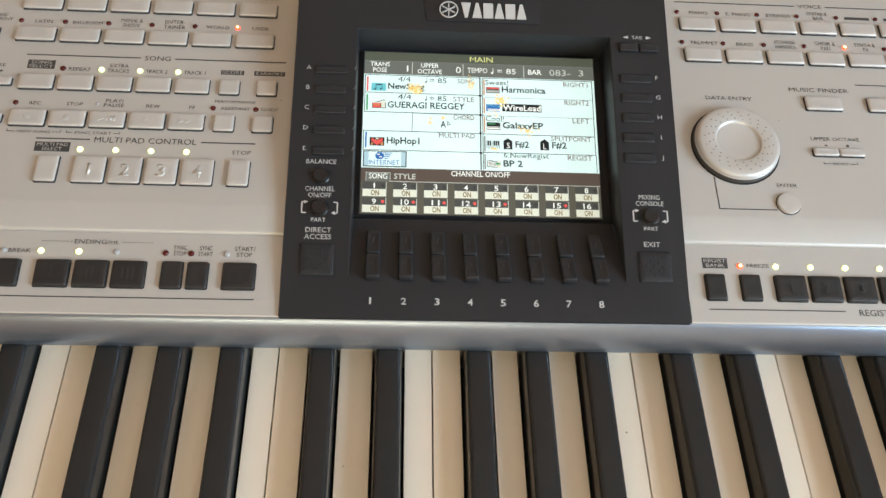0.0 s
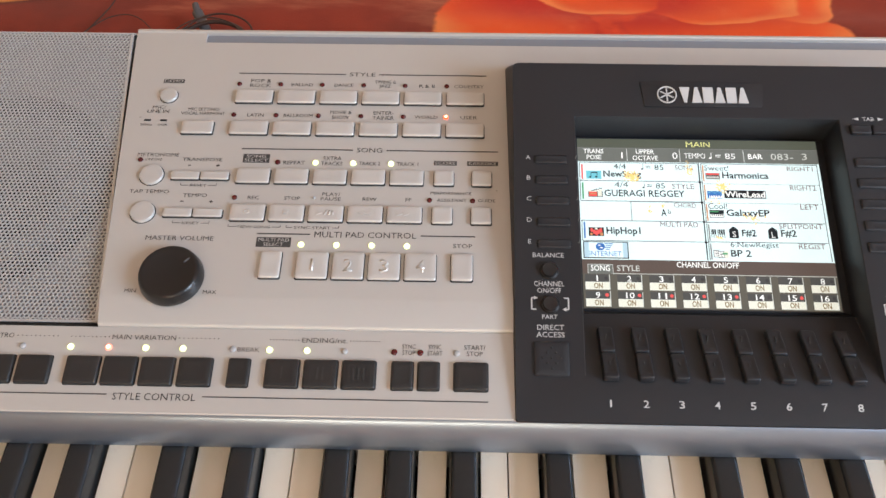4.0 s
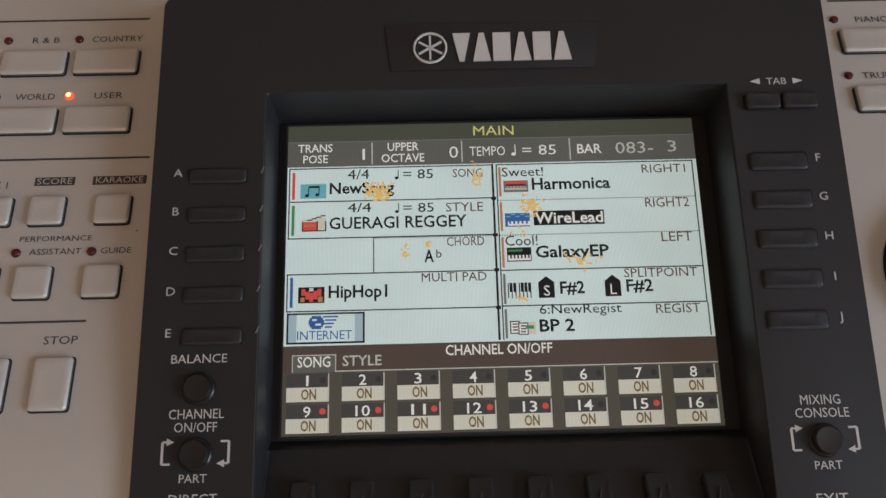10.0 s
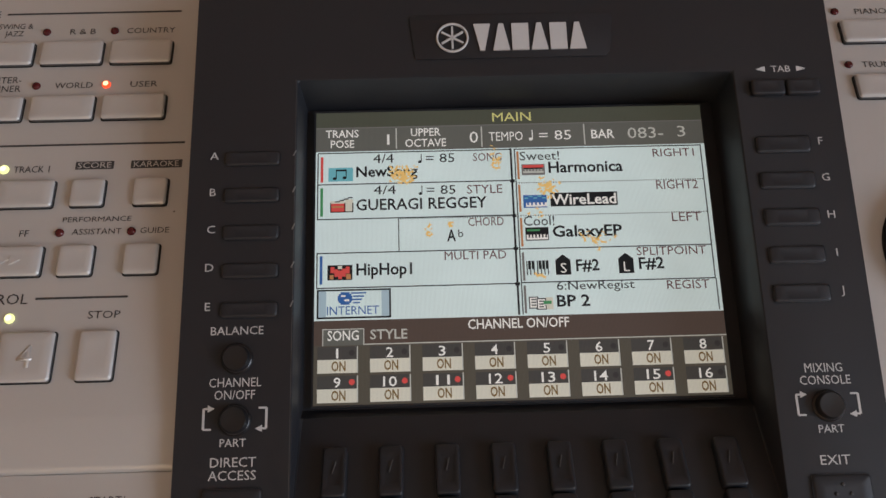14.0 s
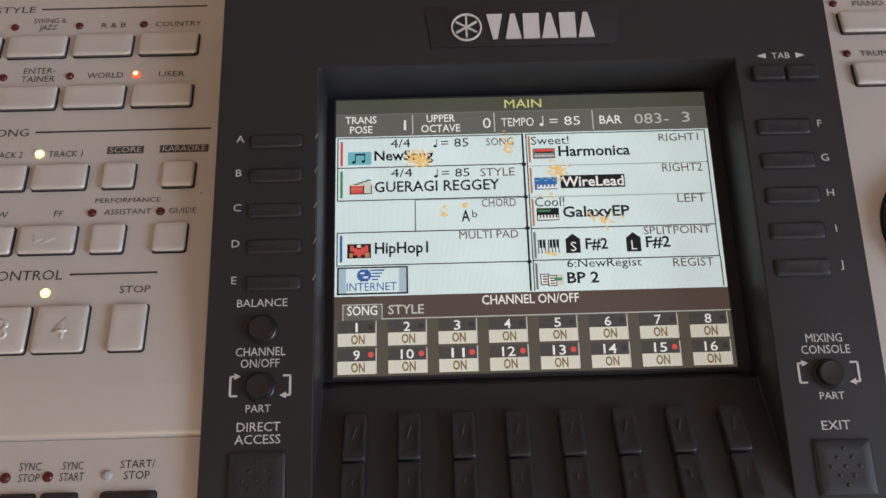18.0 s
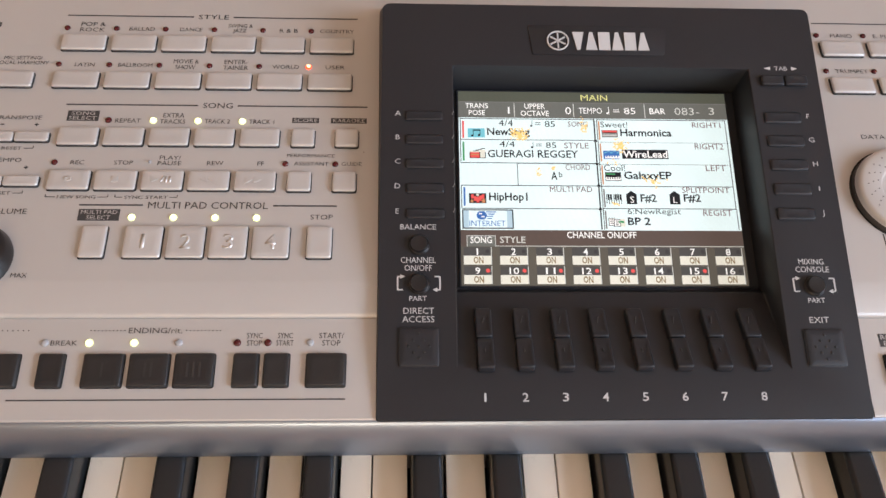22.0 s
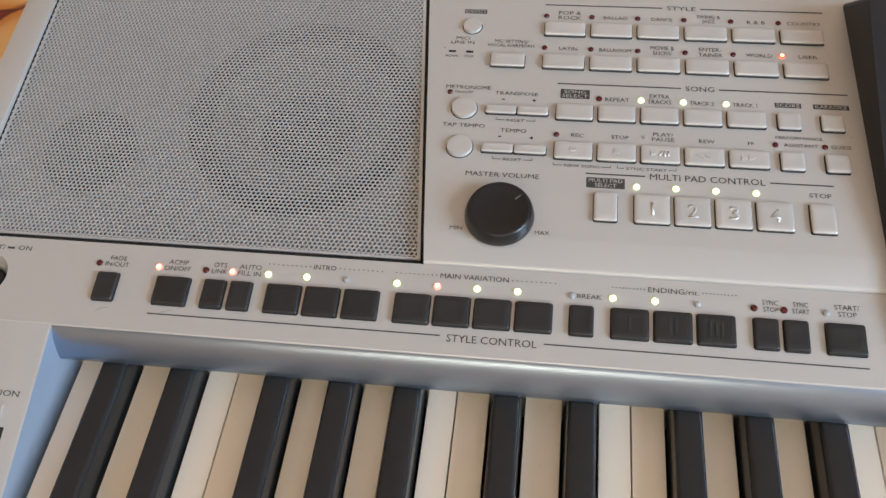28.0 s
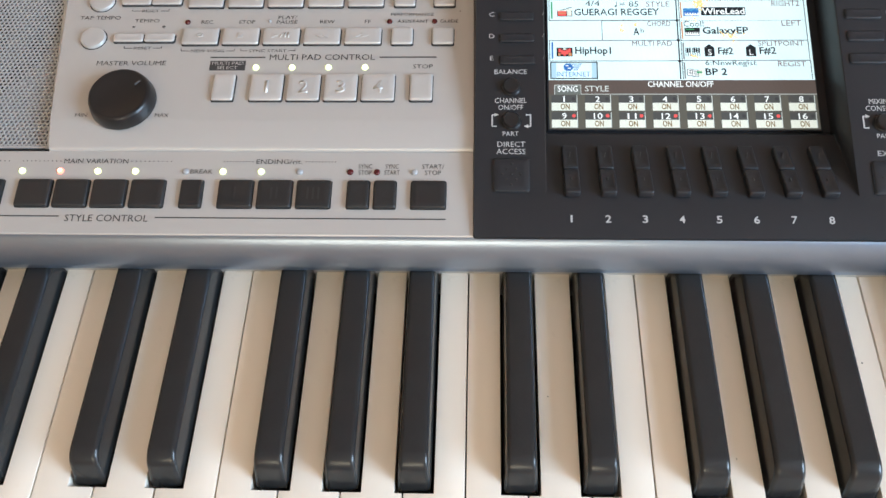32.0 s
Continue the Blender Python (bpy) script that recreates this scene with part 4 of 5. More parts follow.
for words, x, w in (("FADE\nIN/OUT", 0.0189, 0.0105), ("ACMP\nON/OFF", 0.0455, 0.0115), ("OTS\nLINK", 0.0637, 0.0066), ("AUTO\nFILL IN", 0.0766, 0.0098), ("SYNC\nSTOP", 0.2850, 0.0058), ("SYNC\nSTART", 0.2963, 0.0064), ("START/\nSTOP", 0.3134, 0.0092)):
    letter(words, x, 0.0291, w, 0.0050, SHELF, S, INK)
letter("BREAK", 0.2158, 0.0278, 0.0096, 0.0020, SHELF, S, INK)
for words, x, w, a, b in (("INTRO", 0.1079, 0.0095, 0.0842, 0.1318), ("MAIN VARIATION", 0.1697, 0.0278, 0.1378, 0.2022), ("ENDING/rit.", 0.2484, 0.0196, 0.2248, 0.2722)):
    letter(words, x, 0.0326, w, 0.0022, SHELF, S, INK)
    dotted(a, x - w / 2 - 0.0015, 0.0326, SHELF, S)
    dotted(x + w / 2 + 0.0015, b, 0.0326, SHELF, S)
letter("STYLE CONTROL", 0.1787, 0.0060, 0.0352, 0.0031, SHELF, S, INK)
line(0.0377, 0.1585, 0.0068, SHELF, S, thick=0.0005)
line(0.1990, 0.3192, 0.0064, SHELF, S, thick=0.0005)
letter("STANDBY/     ON", -0.0367, 0.0323, 0.0310, 0.0022, SHELF, S, INK)
flat("printed_line", -0.0322, -0.0290, 0.0316, 0.0325, SHELF, S, INK)
# power button in its round dish
part("power_button", lathe([(0.0058, -0.0072), (0.0056, -0.0052), (0.0050, -0.0046), (0.003, -0.0043), (0, -0.0043)], 36), KNOB_BLACK, keyboard, "black power button in its dish", m=POW)
for words, x in (("I", 0.2315), ("II", 0.2479), ("III", 0.2642)):
    letter(words, x, 0.0171, None, 0.0056, SHELF, S, WORN_PRINT, lift=0.00185)
SCUFF = surface("rubbed_patch", (0.36, 0.345, 0.31), rough=0.6, bump=0)
for x, v, long_, turn in ((0.0172, 0.0072, 0.0042, 22), (0.0193, 0.0078, 0.0026, 4), (0.0458, 0.0084, 0.0050, 14), (0.0440, 0.0078, 0.0032, 8), (0.0402, 0.0158, 0.0006, 40)):
    n = 7
    rim = [(long_ * (i / n - 0.5), 0.00022 * math.sin(math.pi * i / n) + 0.0002 * math.sin(5 * i)) for i in range(n + 1)]
    rim += [(a, b - 0.00016 - 0.0002 * math.sin(math.pi * (a / long_ + 0.5))) for a, b in rim[::-1]]
    part("scuff", prism(rim, 0, 0.00006), SCUFF, S, m=SHELF @ pose(x, v, 0.00001, 0, 0, turn))
# modulation wheel in its slot
letter("MODULATION", -0.0212, -0.0306, 0.0300, 0.0024, CHEEK, left_cheek, INK)
part("wheel_slot", box(-0.0345, -0.0085, -0.1040, -0.0440, 0.0, 0.00012), GAP, left_cheek, m=CHEEK)
part("slot_lip", profile([(-0.0442, 0.0), (-0.0360, 0.0003), (-0.0350, 0.0009), (-0.0358, 0.0013), (-0.0442, 0.0004)], -0.0350, -0.0110), SILVER, left_cheek, m=CHEEK)
wheel = part("modulation_wheel", lathe([(0, -0.0110), (0.0290, -0.0110), (0.0300, -0.0095), (0.0300, 0.0095), (0.0290, 0.0110), (0, 0.0110)], 64), KNOB_BLACK, keyboard, "black ribbed wheel in the cheek", m=CHEEK @ pose(-0.0215, -0.0740, -0.0180, 0, 90, 0))
for i in range(7):
    a = radians(-36 + 12 * i)
    part("rib", box(-0.0105, 0.0105, -0.0005, 0.0005, 0.0292, 0.0306, 0.0002), KNOB_BLACK, wheel, m=CHEEK @ pose(-0.0215, -0.0740, -0.0180, math.degrees(a), 0, 0))

# memory shelf and voice panel, right of the screen
SR, PR = shelf_right, panel_right
inverse("REGIST\nBANK", 0.5279, 0.0283, 0.0118, 0.0052, SHELF, SR, 0.0042)
for x in (0.5266, 0.5431):
    button(x, 0.0157, 0.0092, 0.0126, SHELF, SR, BLACK_BTN, 0.0019, "memory_button", dish=0.0003)
for i in range(4):
    button(0.5618 + 0.01640 * i, 0.0157, 0.0144, 0.0126, SHELF, SR, BLACK_BTN, 0.0019, "memory_button", dish=0.0003)
    letter("1234"[i], 0.5618 + 0.01640 * i, 0.0161, None, 0.0045, SHELF, SR, WORN_PRINT, lift=0.00246)
    diode(0.5565 + 0.01655 * i, 0.0270, SHELF, SR, LED_GREEN, 0.0014)
diode(0.5395, 0.0270, SHELF, SR, LED_RED, 0.0014)
letter("FREEZE", 0.5481, 0.0273, 0.0105, 0.0018, SHELF, SR, INK)
line(0.5223, 0.5857, 0.0056, SHELF, SR, thick=0.0005)
letter("REGISTRATION", 0.6075, 0.0050, 0.0310, 0.0031, SHELF, SR, INK)
heading("VOICE", 0.5285, 0.6790, 0.1035, 0.0135, 0.0026, PANEL, PR)
v1 = ("PIANO", "E. PIANO", "STRINGS", "GUITAR &\nBASS", "", "")
v2 = ("TRUMPET", "BRASS", "ACCORDION\nHARMONICA", "CHOIR &\nPAD", "SYNTH &\nFX", "")
for i in range(6):
    x = 0.5387 + 0.0220 * i
    for words, v, vb in ((v1[i], 0.0962, 0.0872), (v2[i], 0.0755, 0.0664)):
        button(x, vb, 0.0192, 0.0084, PANEL, PR)
        diode(0.5290 + 0.0220 * i, v, PANEL, PR, LED_RED if words.startswith("SYNTH") else LED_OFF)
        two = "\n" in words
        if words:
            letter(words, x + 0.0020, v + (0.0008 if two else 0), None if not two else 0.0114, 0.0055 if two else 0.0022, PANEL, PR, INK)
        else:
            flat("printed_bar", x - 0.0050, x + 0.0090, v - 0.0009, v + 0.0009, PANEL, PR, INK)
letter("MUSIC FINDER", 0.5967, 0.0468, 0.0315, 0.0025, PANEL, PR, INK)
button(0.5970, 0.0374, 0.0190, 0.0084, PANEL, PR)
button(0.6300, 0.0374, 0.0190, 0.0084, PANEL, PR)
line(0.6170, 0.6600, 0.0510, PANEL, PR)
letter("UPPER OCTAVE", 0.5987, 0.0166, 0.0250, 0.0021, PANEL, PR, INK)
for dx in (-0.0066, 0.0066):
    button(0.5985 + dx, 0.0078, 0.0128, 0.0046, PANEL, PR)
line(0.5925, 0.5941, 0.0128, PANEL, PR)
line(0.6035, 0.6051, 0.0128, PANEL, PR)
flat("printed_line", 0.60415, 0.60445, 0.0120, 0.0136, PANEL, PR, INK)
bracket(0.5900, 0.6070, 0.0020, 0.0012, "RESET", PANEL, PR, 0.0080)
letter("DATA ENTRY", 0.5482, 0.0399, 0.0240, 0.0023, PANEL, PR, INK)
CONE_EDGE = surface("dark_grey_skirt", (0.055, 0.05, 0.047), rough=0.5, bump=0.02)
DIAL = PANEL @ pose(0.5467, 0.0108, 0)
dial = part("data_dial", lathe([(0.0210, 0.0024), (0.0207, 0.0040), (0.0200, 0.0049), (0.0186, 0.0053), (0.0118, 0.0054), (0.0112, 0.0051), (0.0107, 0.0042), (0.005, 0.0036), (0, 0.0035)], 72), SILVER_BTN, keyboard, "large round silver dial with dots", m=DIAL)
part("skirt", lathe([(0, 0), (0.0214, 0.00005), (0.0214, 0.0010), (0.0211, 0.0022), (0.0210, 0.0024), (0, 0.0024)], 72), CONE_EDGE, dial, "dark grey skirt", m=DIAL)
for i in range(20):
    for k, r in enumerate((0.0128, 0.0148, 0.0168)):
        a = radians(18 * i + 5 * k)
        me = shared(("dimple",), lambda: lathe([(0, -0.0003), (0.00036, -0.0002), (0.00036, 0.0001), (0.0002, 0.00018), (0, 0.0002)], 8), EMBOSS)
        part("dimple", me, EMBOSS, dial, m=DIAL @ pose(r * math.cos(a), r * math.sin(a), 0.00535))
part("dial_gap", lathe([(0, 0.00003), (0.0222, 0.00003), (0.0222, 0.00006), (0, 0.00006)], 48), GAP, dial, m=DIAL)
round_button(0.5672, -0.0215, 0.0056, PANEL, PR)
letter("ENTER", 0.5686, -0.0112, 0.0100, 0.0020, PANEL, PR, INK)
flat("printed_line", 0.5331, 0.5336, -0.0249, -0.0074, PANEL, PR, INK)
line(0.5331, 0.5613, -0.0249, PANEL, PR, thick=0.0005)

# controls on the display unit
WORN = surface("scuffed_charcoal", (0.07, 0.07, 0.072), rough=0.5, bump=0)
U = unit
for i in range(8):
    letter("12345678"[i], -0.0526 + 0.01469 * i, 0.0066, 0.0008 if i == 0 else 0.0023, 0.0031, UNIT, U, INK_WHITE, 0.01)
for i in range(5):
    v = 0.1218 - 0.01066 * i
    button(-0.0743 + 0.0001 * i, v - 0.0012, 0.0152, 0.0042, UNIT, U, CHARCOAL, 0.0009, "side_button")
    button(0.0738 - 0.0002 * i, v - 0.0006, 0.0154, 0.0050, UNIT, U, CHARCOAL, 0.0009, "side_button")
    letter("ABCDE"[i], -0.0849, v - 0.0001, None, 0.0022, UNIT, U, INK_WHITE)
    letter("FGHIJ"[i], 0.0845 - 0.0001 * i, v + 0.0003 - 0.00015 * i, None, 0.0022, UNIT, U, INK_WHITE)
    part("edge_nick", box(-0.00014, 0.00014, -0.0009, 0.0009, 0, 0.0002), EMBOSS, U, m=UNIT @ pose(-0.0627, v + 0.0002, 0.0001, 0, 0, -25))
for x in (0.0715, 0.0815):
    button(x, 0.1384, 0.0096, 0.0048, UNIT, U, CHARCOAL, 0.0018, "tab_button")
letter("TAB", 0.0763, 0.1446, 0.0055, 0.0020, UNIT, U, INK_WHITE)
for x, s in ((0.0704, -1), (0.0822, 1)):
    bm = bmesh.new()
    bm.faces.new([bm.verts.new(c) for c in ((s * 0.0014, 0, 0), (-s * 0.0014, 0.0009, 0), (-s * 0.0014, -0.0009, 0))])
    part("arrow_print", bm, INK_WHITE, U, m=UNIT @ pose(x, 0.1446, 0.00012))
letter("BALANCE", -0.0768, 0.0725, 0.0138, 0.0022, UNIT, U, INK_WHITE)
letter("CHANNEL\nON/OFF", -0.0768, 0.0574, 0.0134, 0.0055, UNIT, U, INK_WHITE)
letter("PART", -0.0769, 0.0438, 0.0066, 0.0020, UNIT, U, INK_WHITE)
letter("DIRECT\nACCESS", -0.0768, 0.0374, 0.0120, 0.0056, UNIT, U, INK_WHITE)
letter("MIXING\nCONSOLE", 0.0758, 0.0571, 0.0132, 0.0055, UNIT, U, INK_WHITE)
letter("PART", 0.0756, 0.0431, 0.0066, 0.0020, UNIT, U, INK_WHITE)
letter("EXIT", 0.0754, 0.0354, 0.0076, 0.0024, UNIT, U, INK_WHITE)


def bracket_pair(x, v):
    """The white brackets at both sides of a selector, with an arrow head on each upper or lower arm."""
    for s in (-1, 1):
        flat("bracket_print", x + s * 0.0080 - 0.0003, x + s * 0.0080 + 0.0003, v - 0.0026, v + 0.0026, UNIT, U, INK_WHITE)
        for e in (-1, 1):
            a, b = sorted((x + s * 0.0080, x + s * 0.0060))
            flat("bracket_print", a, b, v + e * 0.0026 - 0.00025, v + e * 0.0026 + 0.00025, UNIT, U, INK_WHITE)
        bm = bmesh.new()
        tip = -s
        bm.faces.new([bm.verts.new(c) for c in ((tip * 0.0012, 0, 0), (-tip * 0.0006, 0.0009, 0), (-tip * 0.0006, -0.0009, 0))])
        part("arrow_print", bm, INK_WHITE, U, m=UNIT @ pose(x + s * 0.0064, v + (0.0026 if s < 0 else -0.0026), 0.00013))


for x, v in ((-0.0766, 0.0655), (-0.0766, 0.0498), (0.0757, 0.0493)):
    me = shared(("selector",), lambda: lathe([(0, 0), (0.0042, 0.00004), (0.0040, 0.0005), (0.0037, 0.0007), (0.0036, 0.0018), (0.0031, 0.0024), (0.0018, 0.0023), (0, 0.0022)], 32), KNOB_BLACK)
    part("selector_knob", me, KNOB_BLACK, U, m=UNIT @ pose(x, v - 0.0004, 0))
    if v < 0.06:
        bracket_pair(x, v)
button(-0.0766, 0.0252, 0.0150, 0.0148, UNIT, U, CHARCOAL, 0.0010, "access_button")
button(0.0760, 0.0246, 0.0150, 0.0146, UNIT, U, CHARCOAL, 0.0010, "exit_button")
for dx, dv in ((0, 2), (-1, 1), (1, 1), (-2, 0), (0, 0), (2, 0), (-1, -1), (1, -1), (0, -2)):
    me = shared(("grip_dot",), lambda: lathe([(0, 0), (0.00055, 0.00005), (0.0004, 0.00030), (0, 0.0004)], 8), BLACK_BTN)
    part("grip_dot", me, BLACK_BTN, U, m=UNIT @ pose(0.0760 + 0.0019 * dx, 0.0248 + 0.0023 * dv, 0.0008))
    part("grip_dot", me, BLACK_BTN, U, m=UNIT @ pose(-0.0766 + 0.0019 * dx, 0.0254 + 0.0023 * dv, 0.0008))
part("worn_edge", box(-0.00006, 0.00006, 0.0180, 0.1425, 0.0, 0.00010), WORN, U, m=UNIT @ pose(-0.0626, 0, 0))
# paired buttons below the screen, on the ramp
RAMP = UNIT @ pose(0, 0.0165, 0, -math.degrees(math.atan2(0.0150, 0.0335)))
for i in range(8):
    x = -0.0520 + 0.01469 * i
    for r0, r1 in ((-0.0008, 0.0130), (0.0133, 0.0274)):
        button(x, (r0 + r1) / 2, 0.0064, r1 - r0 - 0.0003, RAMP, U, CHARCOAL, 0.0030, "channel_button", dish=0.0006)
    for v, long_, turn in ((0.0215, 0.0034, -14), (0.0072, 0.0016, 0)):
        part("worn_mark", box(-0.00012, 0.00012, -long_ / 2, long_ / 2, 0, 0.0004), WORN, U, m=RAMP @ pose(x, v, 0.0024, 0, 0, turn))
# maker's plate: a plain ring and plain bars
bm = prism([(-0.0286, 0.1499), (0.0262, 0.1499), (0.0276, 0.1515), (0.0290, 0.1630), (0.0282, 0.1642), (-0.0296, 0.1642), (-0.0303, 0.1632)], 0, 0.0004, 0.00015)
plate = part("badge_plate", bm, CHARCOAL, U, m=UNIT)
BR = 0.0047
bm = bmesh.new()
loops = [[bm.verts.new((-0.0178 + r * math.cos(a * math.pi / 24), 0.1565 + r * math.sin(a * math.pi / 24), z)) for a in range(48)] for r, z in ((BR, 0.0004), (BR, 0.0009), (BR * 0.88, 0.0009), (BR * 0.88, 0.0004))]
for p, q in zip(loops, loops[1:]):
    for i in range(48):
        bm.faces.new((p[i], p[(i + 1) % 48], q[(i + 1) % 48], q[i]))
part("badge_ring", smooth(bm), INK_WHITE, U, m=UNIT)
for a in (90, 30, -30):
    part("badge_bar", box(-0.0036, 0.0036, -0.00028, 0.00028, 0.0004, 0.0009), INK_WHITE, U, m=UNIT @ pose(-0.0178, 0.1565, 0, 0, 0, a))
for i in range(6):
    x = -0.0116 + 0.00553 * i
    w = 0.00485
    low, top = 0.1522, 0.1607
    form = [(x, low), (x + w, low), (x + w, top), (x, top)]
    if i % 2:
        form = [(x, low), (x + w, low), (x + 0.64 * w, top), (x + 0.36 * w, top)]
    if i == 0:
        form = [(x + 0.36 * w, low), (x + 0.64 * w, low), (x + w, top), (x, top)]
    part("badge_block", prism(form, 0.0004, 0.0009), INK_WHITE, U, m=UNIT)


# ---- loudspeaker: perforated plate, light backing, two drivers ----
def build_grille():
    px, rad = 0.00205, 0.00081
    py = px * math.sqrt(3) / 2
    top = 0.1688
    rows = int(top / py)
    n = 12
    verts, faces = [], []
    unit6 = [(math.cos(math.pi / 6 + k * math.pi / 3) * px / math.sqrt(3), math.sin(math.pi / 6 + k * math.pi / 3) * px / math.sqrt(3)) for k in range(6)]
    outer = []
    for k in range(6):
        a, b = unit6[k], unit6[(k + 1) % 6]
        outer += [a, ((a[0] + b[0]) / 2, (a[1] + b[1]) / 2)]
    inner = [(rad * math.cos(math.atan2(y, x)), rad * math.sin(math.atan2(y, x))) for x, y in outer]
    for j in range(rows):
        v = (j + 0.6) * py
        right = GR_R0[1] + (GR_R1[1] - GR_R0[1]) * v / 0.169
        x = GR_L + px * (0.6 + 0.5 * (j % 2))
        while x < right - 0.0018:
            o = len(verts)
            verts += [(x + a, v + b, 0.0) for a, b in outer]
            verts += [(x + a, v + b, 0.0) for a, b in inner]
            verts += [(x + a, v + b, -0.0007) for a, b in inner]
            for k in range(n):
                m = (k + 1) % n
                faces.append((o + k, o + m, o + n + m, o + n + k))
                faces.append((o + n + k, o + n + m, o + 2 * n + m, o + 2 * n + k))
            x += px
    me = bpy.data.meshes.new("speaker_grille")
    me.from_pydata(verts, [], faces)
    me.update()
    me.materials.append(GRILLE)
    return me


grille = part("speaker_grille", build_grille(), GRILLE, keyboard, "perforated silver metal speaker grille", m=GRID)
part("grille_rim", profile([(0.0402, 0.004), (0.0402, shelf_z(0.0402) - 0.0016), (0.0437, grille_z(0.0437) - 0.0006), (0.0437, 0.004)], GR_L, lambda y, z: joint(y)), GAP, keyboard)
part("grille_gap", box(-0.0012, 0.0010, 0, 0.1690, -0.0100, -0.0008), GAP, keyboard, m=GRID @ pose(GR_R0[1], 0, 0, 0, 0, math.degrees(math.atan2(0.017, 0.169))))
part("grille_gap", box(GR_L - 0.0010, GR_L + 0.0009, 0, 0.1690, -0.0100, -0.0004), GAP, keyboard, m=GRID)
for name, x0, x1, v0, v1 in (("grille_border", GR_L + 0.0007, GR_L + 0.0015, 0, 0.1690), ("grille_border", GR_L, GR_R0[1] - 0.0010, 0.0, 0.0012), ("grille_border", GR_L, GR_R1[1], 0.1682, 0.1690)):
    part(name, box(x0, x1, v0, v1, -0.0008, 0.00012), GRILLE, keyboard, m=GRID)
part("grille_border", box(-0.0024, -0.0010, 0, 0.1690, -0.0008, 0.00012), GRILLE, keyboard, m=GRID @ pose(GR_R0[1], 0, 0, 0, 0, math.degrees(math.atan2(0.017, 0.169))))
BACK = surface("grey_speaker_baffle", (0.27, 0.27, 0.28), rough=0.7, bump=0)
CONE = surface("dark_speaker_cone", (0.018, 0.018, 0.019), rough=0.8, vary=0.2, scale=80, grain=600, bump=0.1)
CONE_MID = surface("grey_speaker_cone", (0.15, 0.15, 0.15), rough=0.6, vary=0.1, scale=80, grain=600, bump=0.05)
WX, WV, WR = 0.082, 0.0730, 0.0540
TX, TV, TR = -0.0146, 0.0470, 0.0220


def build_baffle():
    """Backing sheet with a round hole for the woofer."""
    bm = bmesh.new()
    rim = [bm.verts.new(c) for c in ((GR_L, 0, 0), (GR_R0[1] - 0.0004, 0, 0), (GR_R1[1], 0.169, 0), (GR_L, 0.169, 0))]
    hole = [bm.verts.new((WX + WR * 0.98 * math.cos(a * math.pi / 28), WV + WR * 0.98 * math.sin(a * math.pi / 28), 0)) for a in range(56)]
    small = [bm.verts.new((TX + TR * 0.98 * math.cos(a * math.pi / 20), TV + TR * 0.98 * math.sin(a * math.pi / 20), 0)) for a in range(40)]
    edges = [bm.edges.new((v[i], v[(i + 1) % len(v)])) for v in (rim, hole, small) for i in range(len(v))]
    bmesh.ops.triangle_fill(bm, use_beauty=True, use_dissolve=False, edges=edges)
    bmesh.ops.recalc_face_normals(bm, faces=bm.faces[:])
    return bm


part("baffle", build_baffle(), BACK, keyboard, m=GRID @ pose(0, 0, -0.0038))


def driver(x, v, r, name, deep):
    f = GRID @ pose(x, v, -0.0038)
    d = part(name, lathe([(r, -0.0004), (r, 0.0018), (r * 0.96, 0.0022), (r * 0.86, 0.0010), (r * 0.80, -0.0008)], 56), CONE, keyboard, "dark round loudspeaker behind the grille", m=f)
    part("cone", lathe([(r * 0.80, -0.0008), (r * 0.40, -deep), (0, -deep)], 56), CONE_MID if r > 0.03 else CONE, d, m=f)
    part("dust_cap", lathe([(r * 0.42, 0.0008 - deep), (r * 0.36, 0.0022 - deep), (r * 0.18, 0.0032 - deep), (0, 0.0034 - deep)], 40), CONE, d, m=f)


driver(WX, WV, WR, "woofer", 0.0130)
driver(TX, TV, TR, "tweeter", 0.0060)

# ---- the picture on the lit screen ----
G = 0.63
LIT = glow("screen_pale_cell", (0.76, 0.90, 0.885), G * 1.22, True)
BAR_OLIVE = glow("screen_olive_bar", (0.105, 0.11, 0.08), G, True)
BAR_BROWN = glow("screen_brown_bar", (0.12, 0.085, 0.070), G, True)
BAR_GREY = glow("screen_grey_bar", (0.165, 0.165, 0.145), G, True)
BAR_DARK = glow("screen_dark_bar", (0.122, 0.108, 0.083), G, True)
DOT_OFF = glow("screen_unlit_dot", (0.055, 0.05, 0.05), G)
CELL_DARK = glow("screen_dark_cell", (0.085, 0.08, 0.075), G, True)
CELL_CREAM = glow("screen_cream_cell", (0.86, 0.83, 0.70), G, True)
S_BLACK = glow("screen_black", (0.012, 0.014, 0.016), G)
S_GREY = glow("screen_mid_grey", (0.22, 0.21, 0.20), G)
S_WHITE = glow("screen_white", (0.95, 0.93, 0.88), G * 1.1)
S_PALE = glow("screen_pale_text", (0.66, 0.66, 0.60), G)
S_YELLOW = glow("screen_yellow_text", (0.85, 0.80, 0.30), G)
S_RED = glow("screen_red", (0.80, 0.10, 0.09), G * 1.1)
S_MAROON = glow("screen_maroon_text", (0.16, 0.07, 0.07), G)
S_BLUE = glow("screen_blue", (0.05, 0.17, 0.48), G)
S_TEAL = glow("screen_teal", (0.20, 0.58, 0.66), G)
S_PANE = glow("screen_pale_blue", (0.50, 0.66, 0.74), G)
S_GREEN = glow("screen_green", (0.08, 0.35, 0.14), G)
S_ORANGE = glow("screen_orange", (0.62, 0.28, 0.12), G)
S_BLOT = glow("screen_orange_blot", (1.0, 0.66, 0.22), G * 1.1)
S_BROWN_TEXT = glow("screen_brown_text", (0.24, 0.15, 0.05), G)
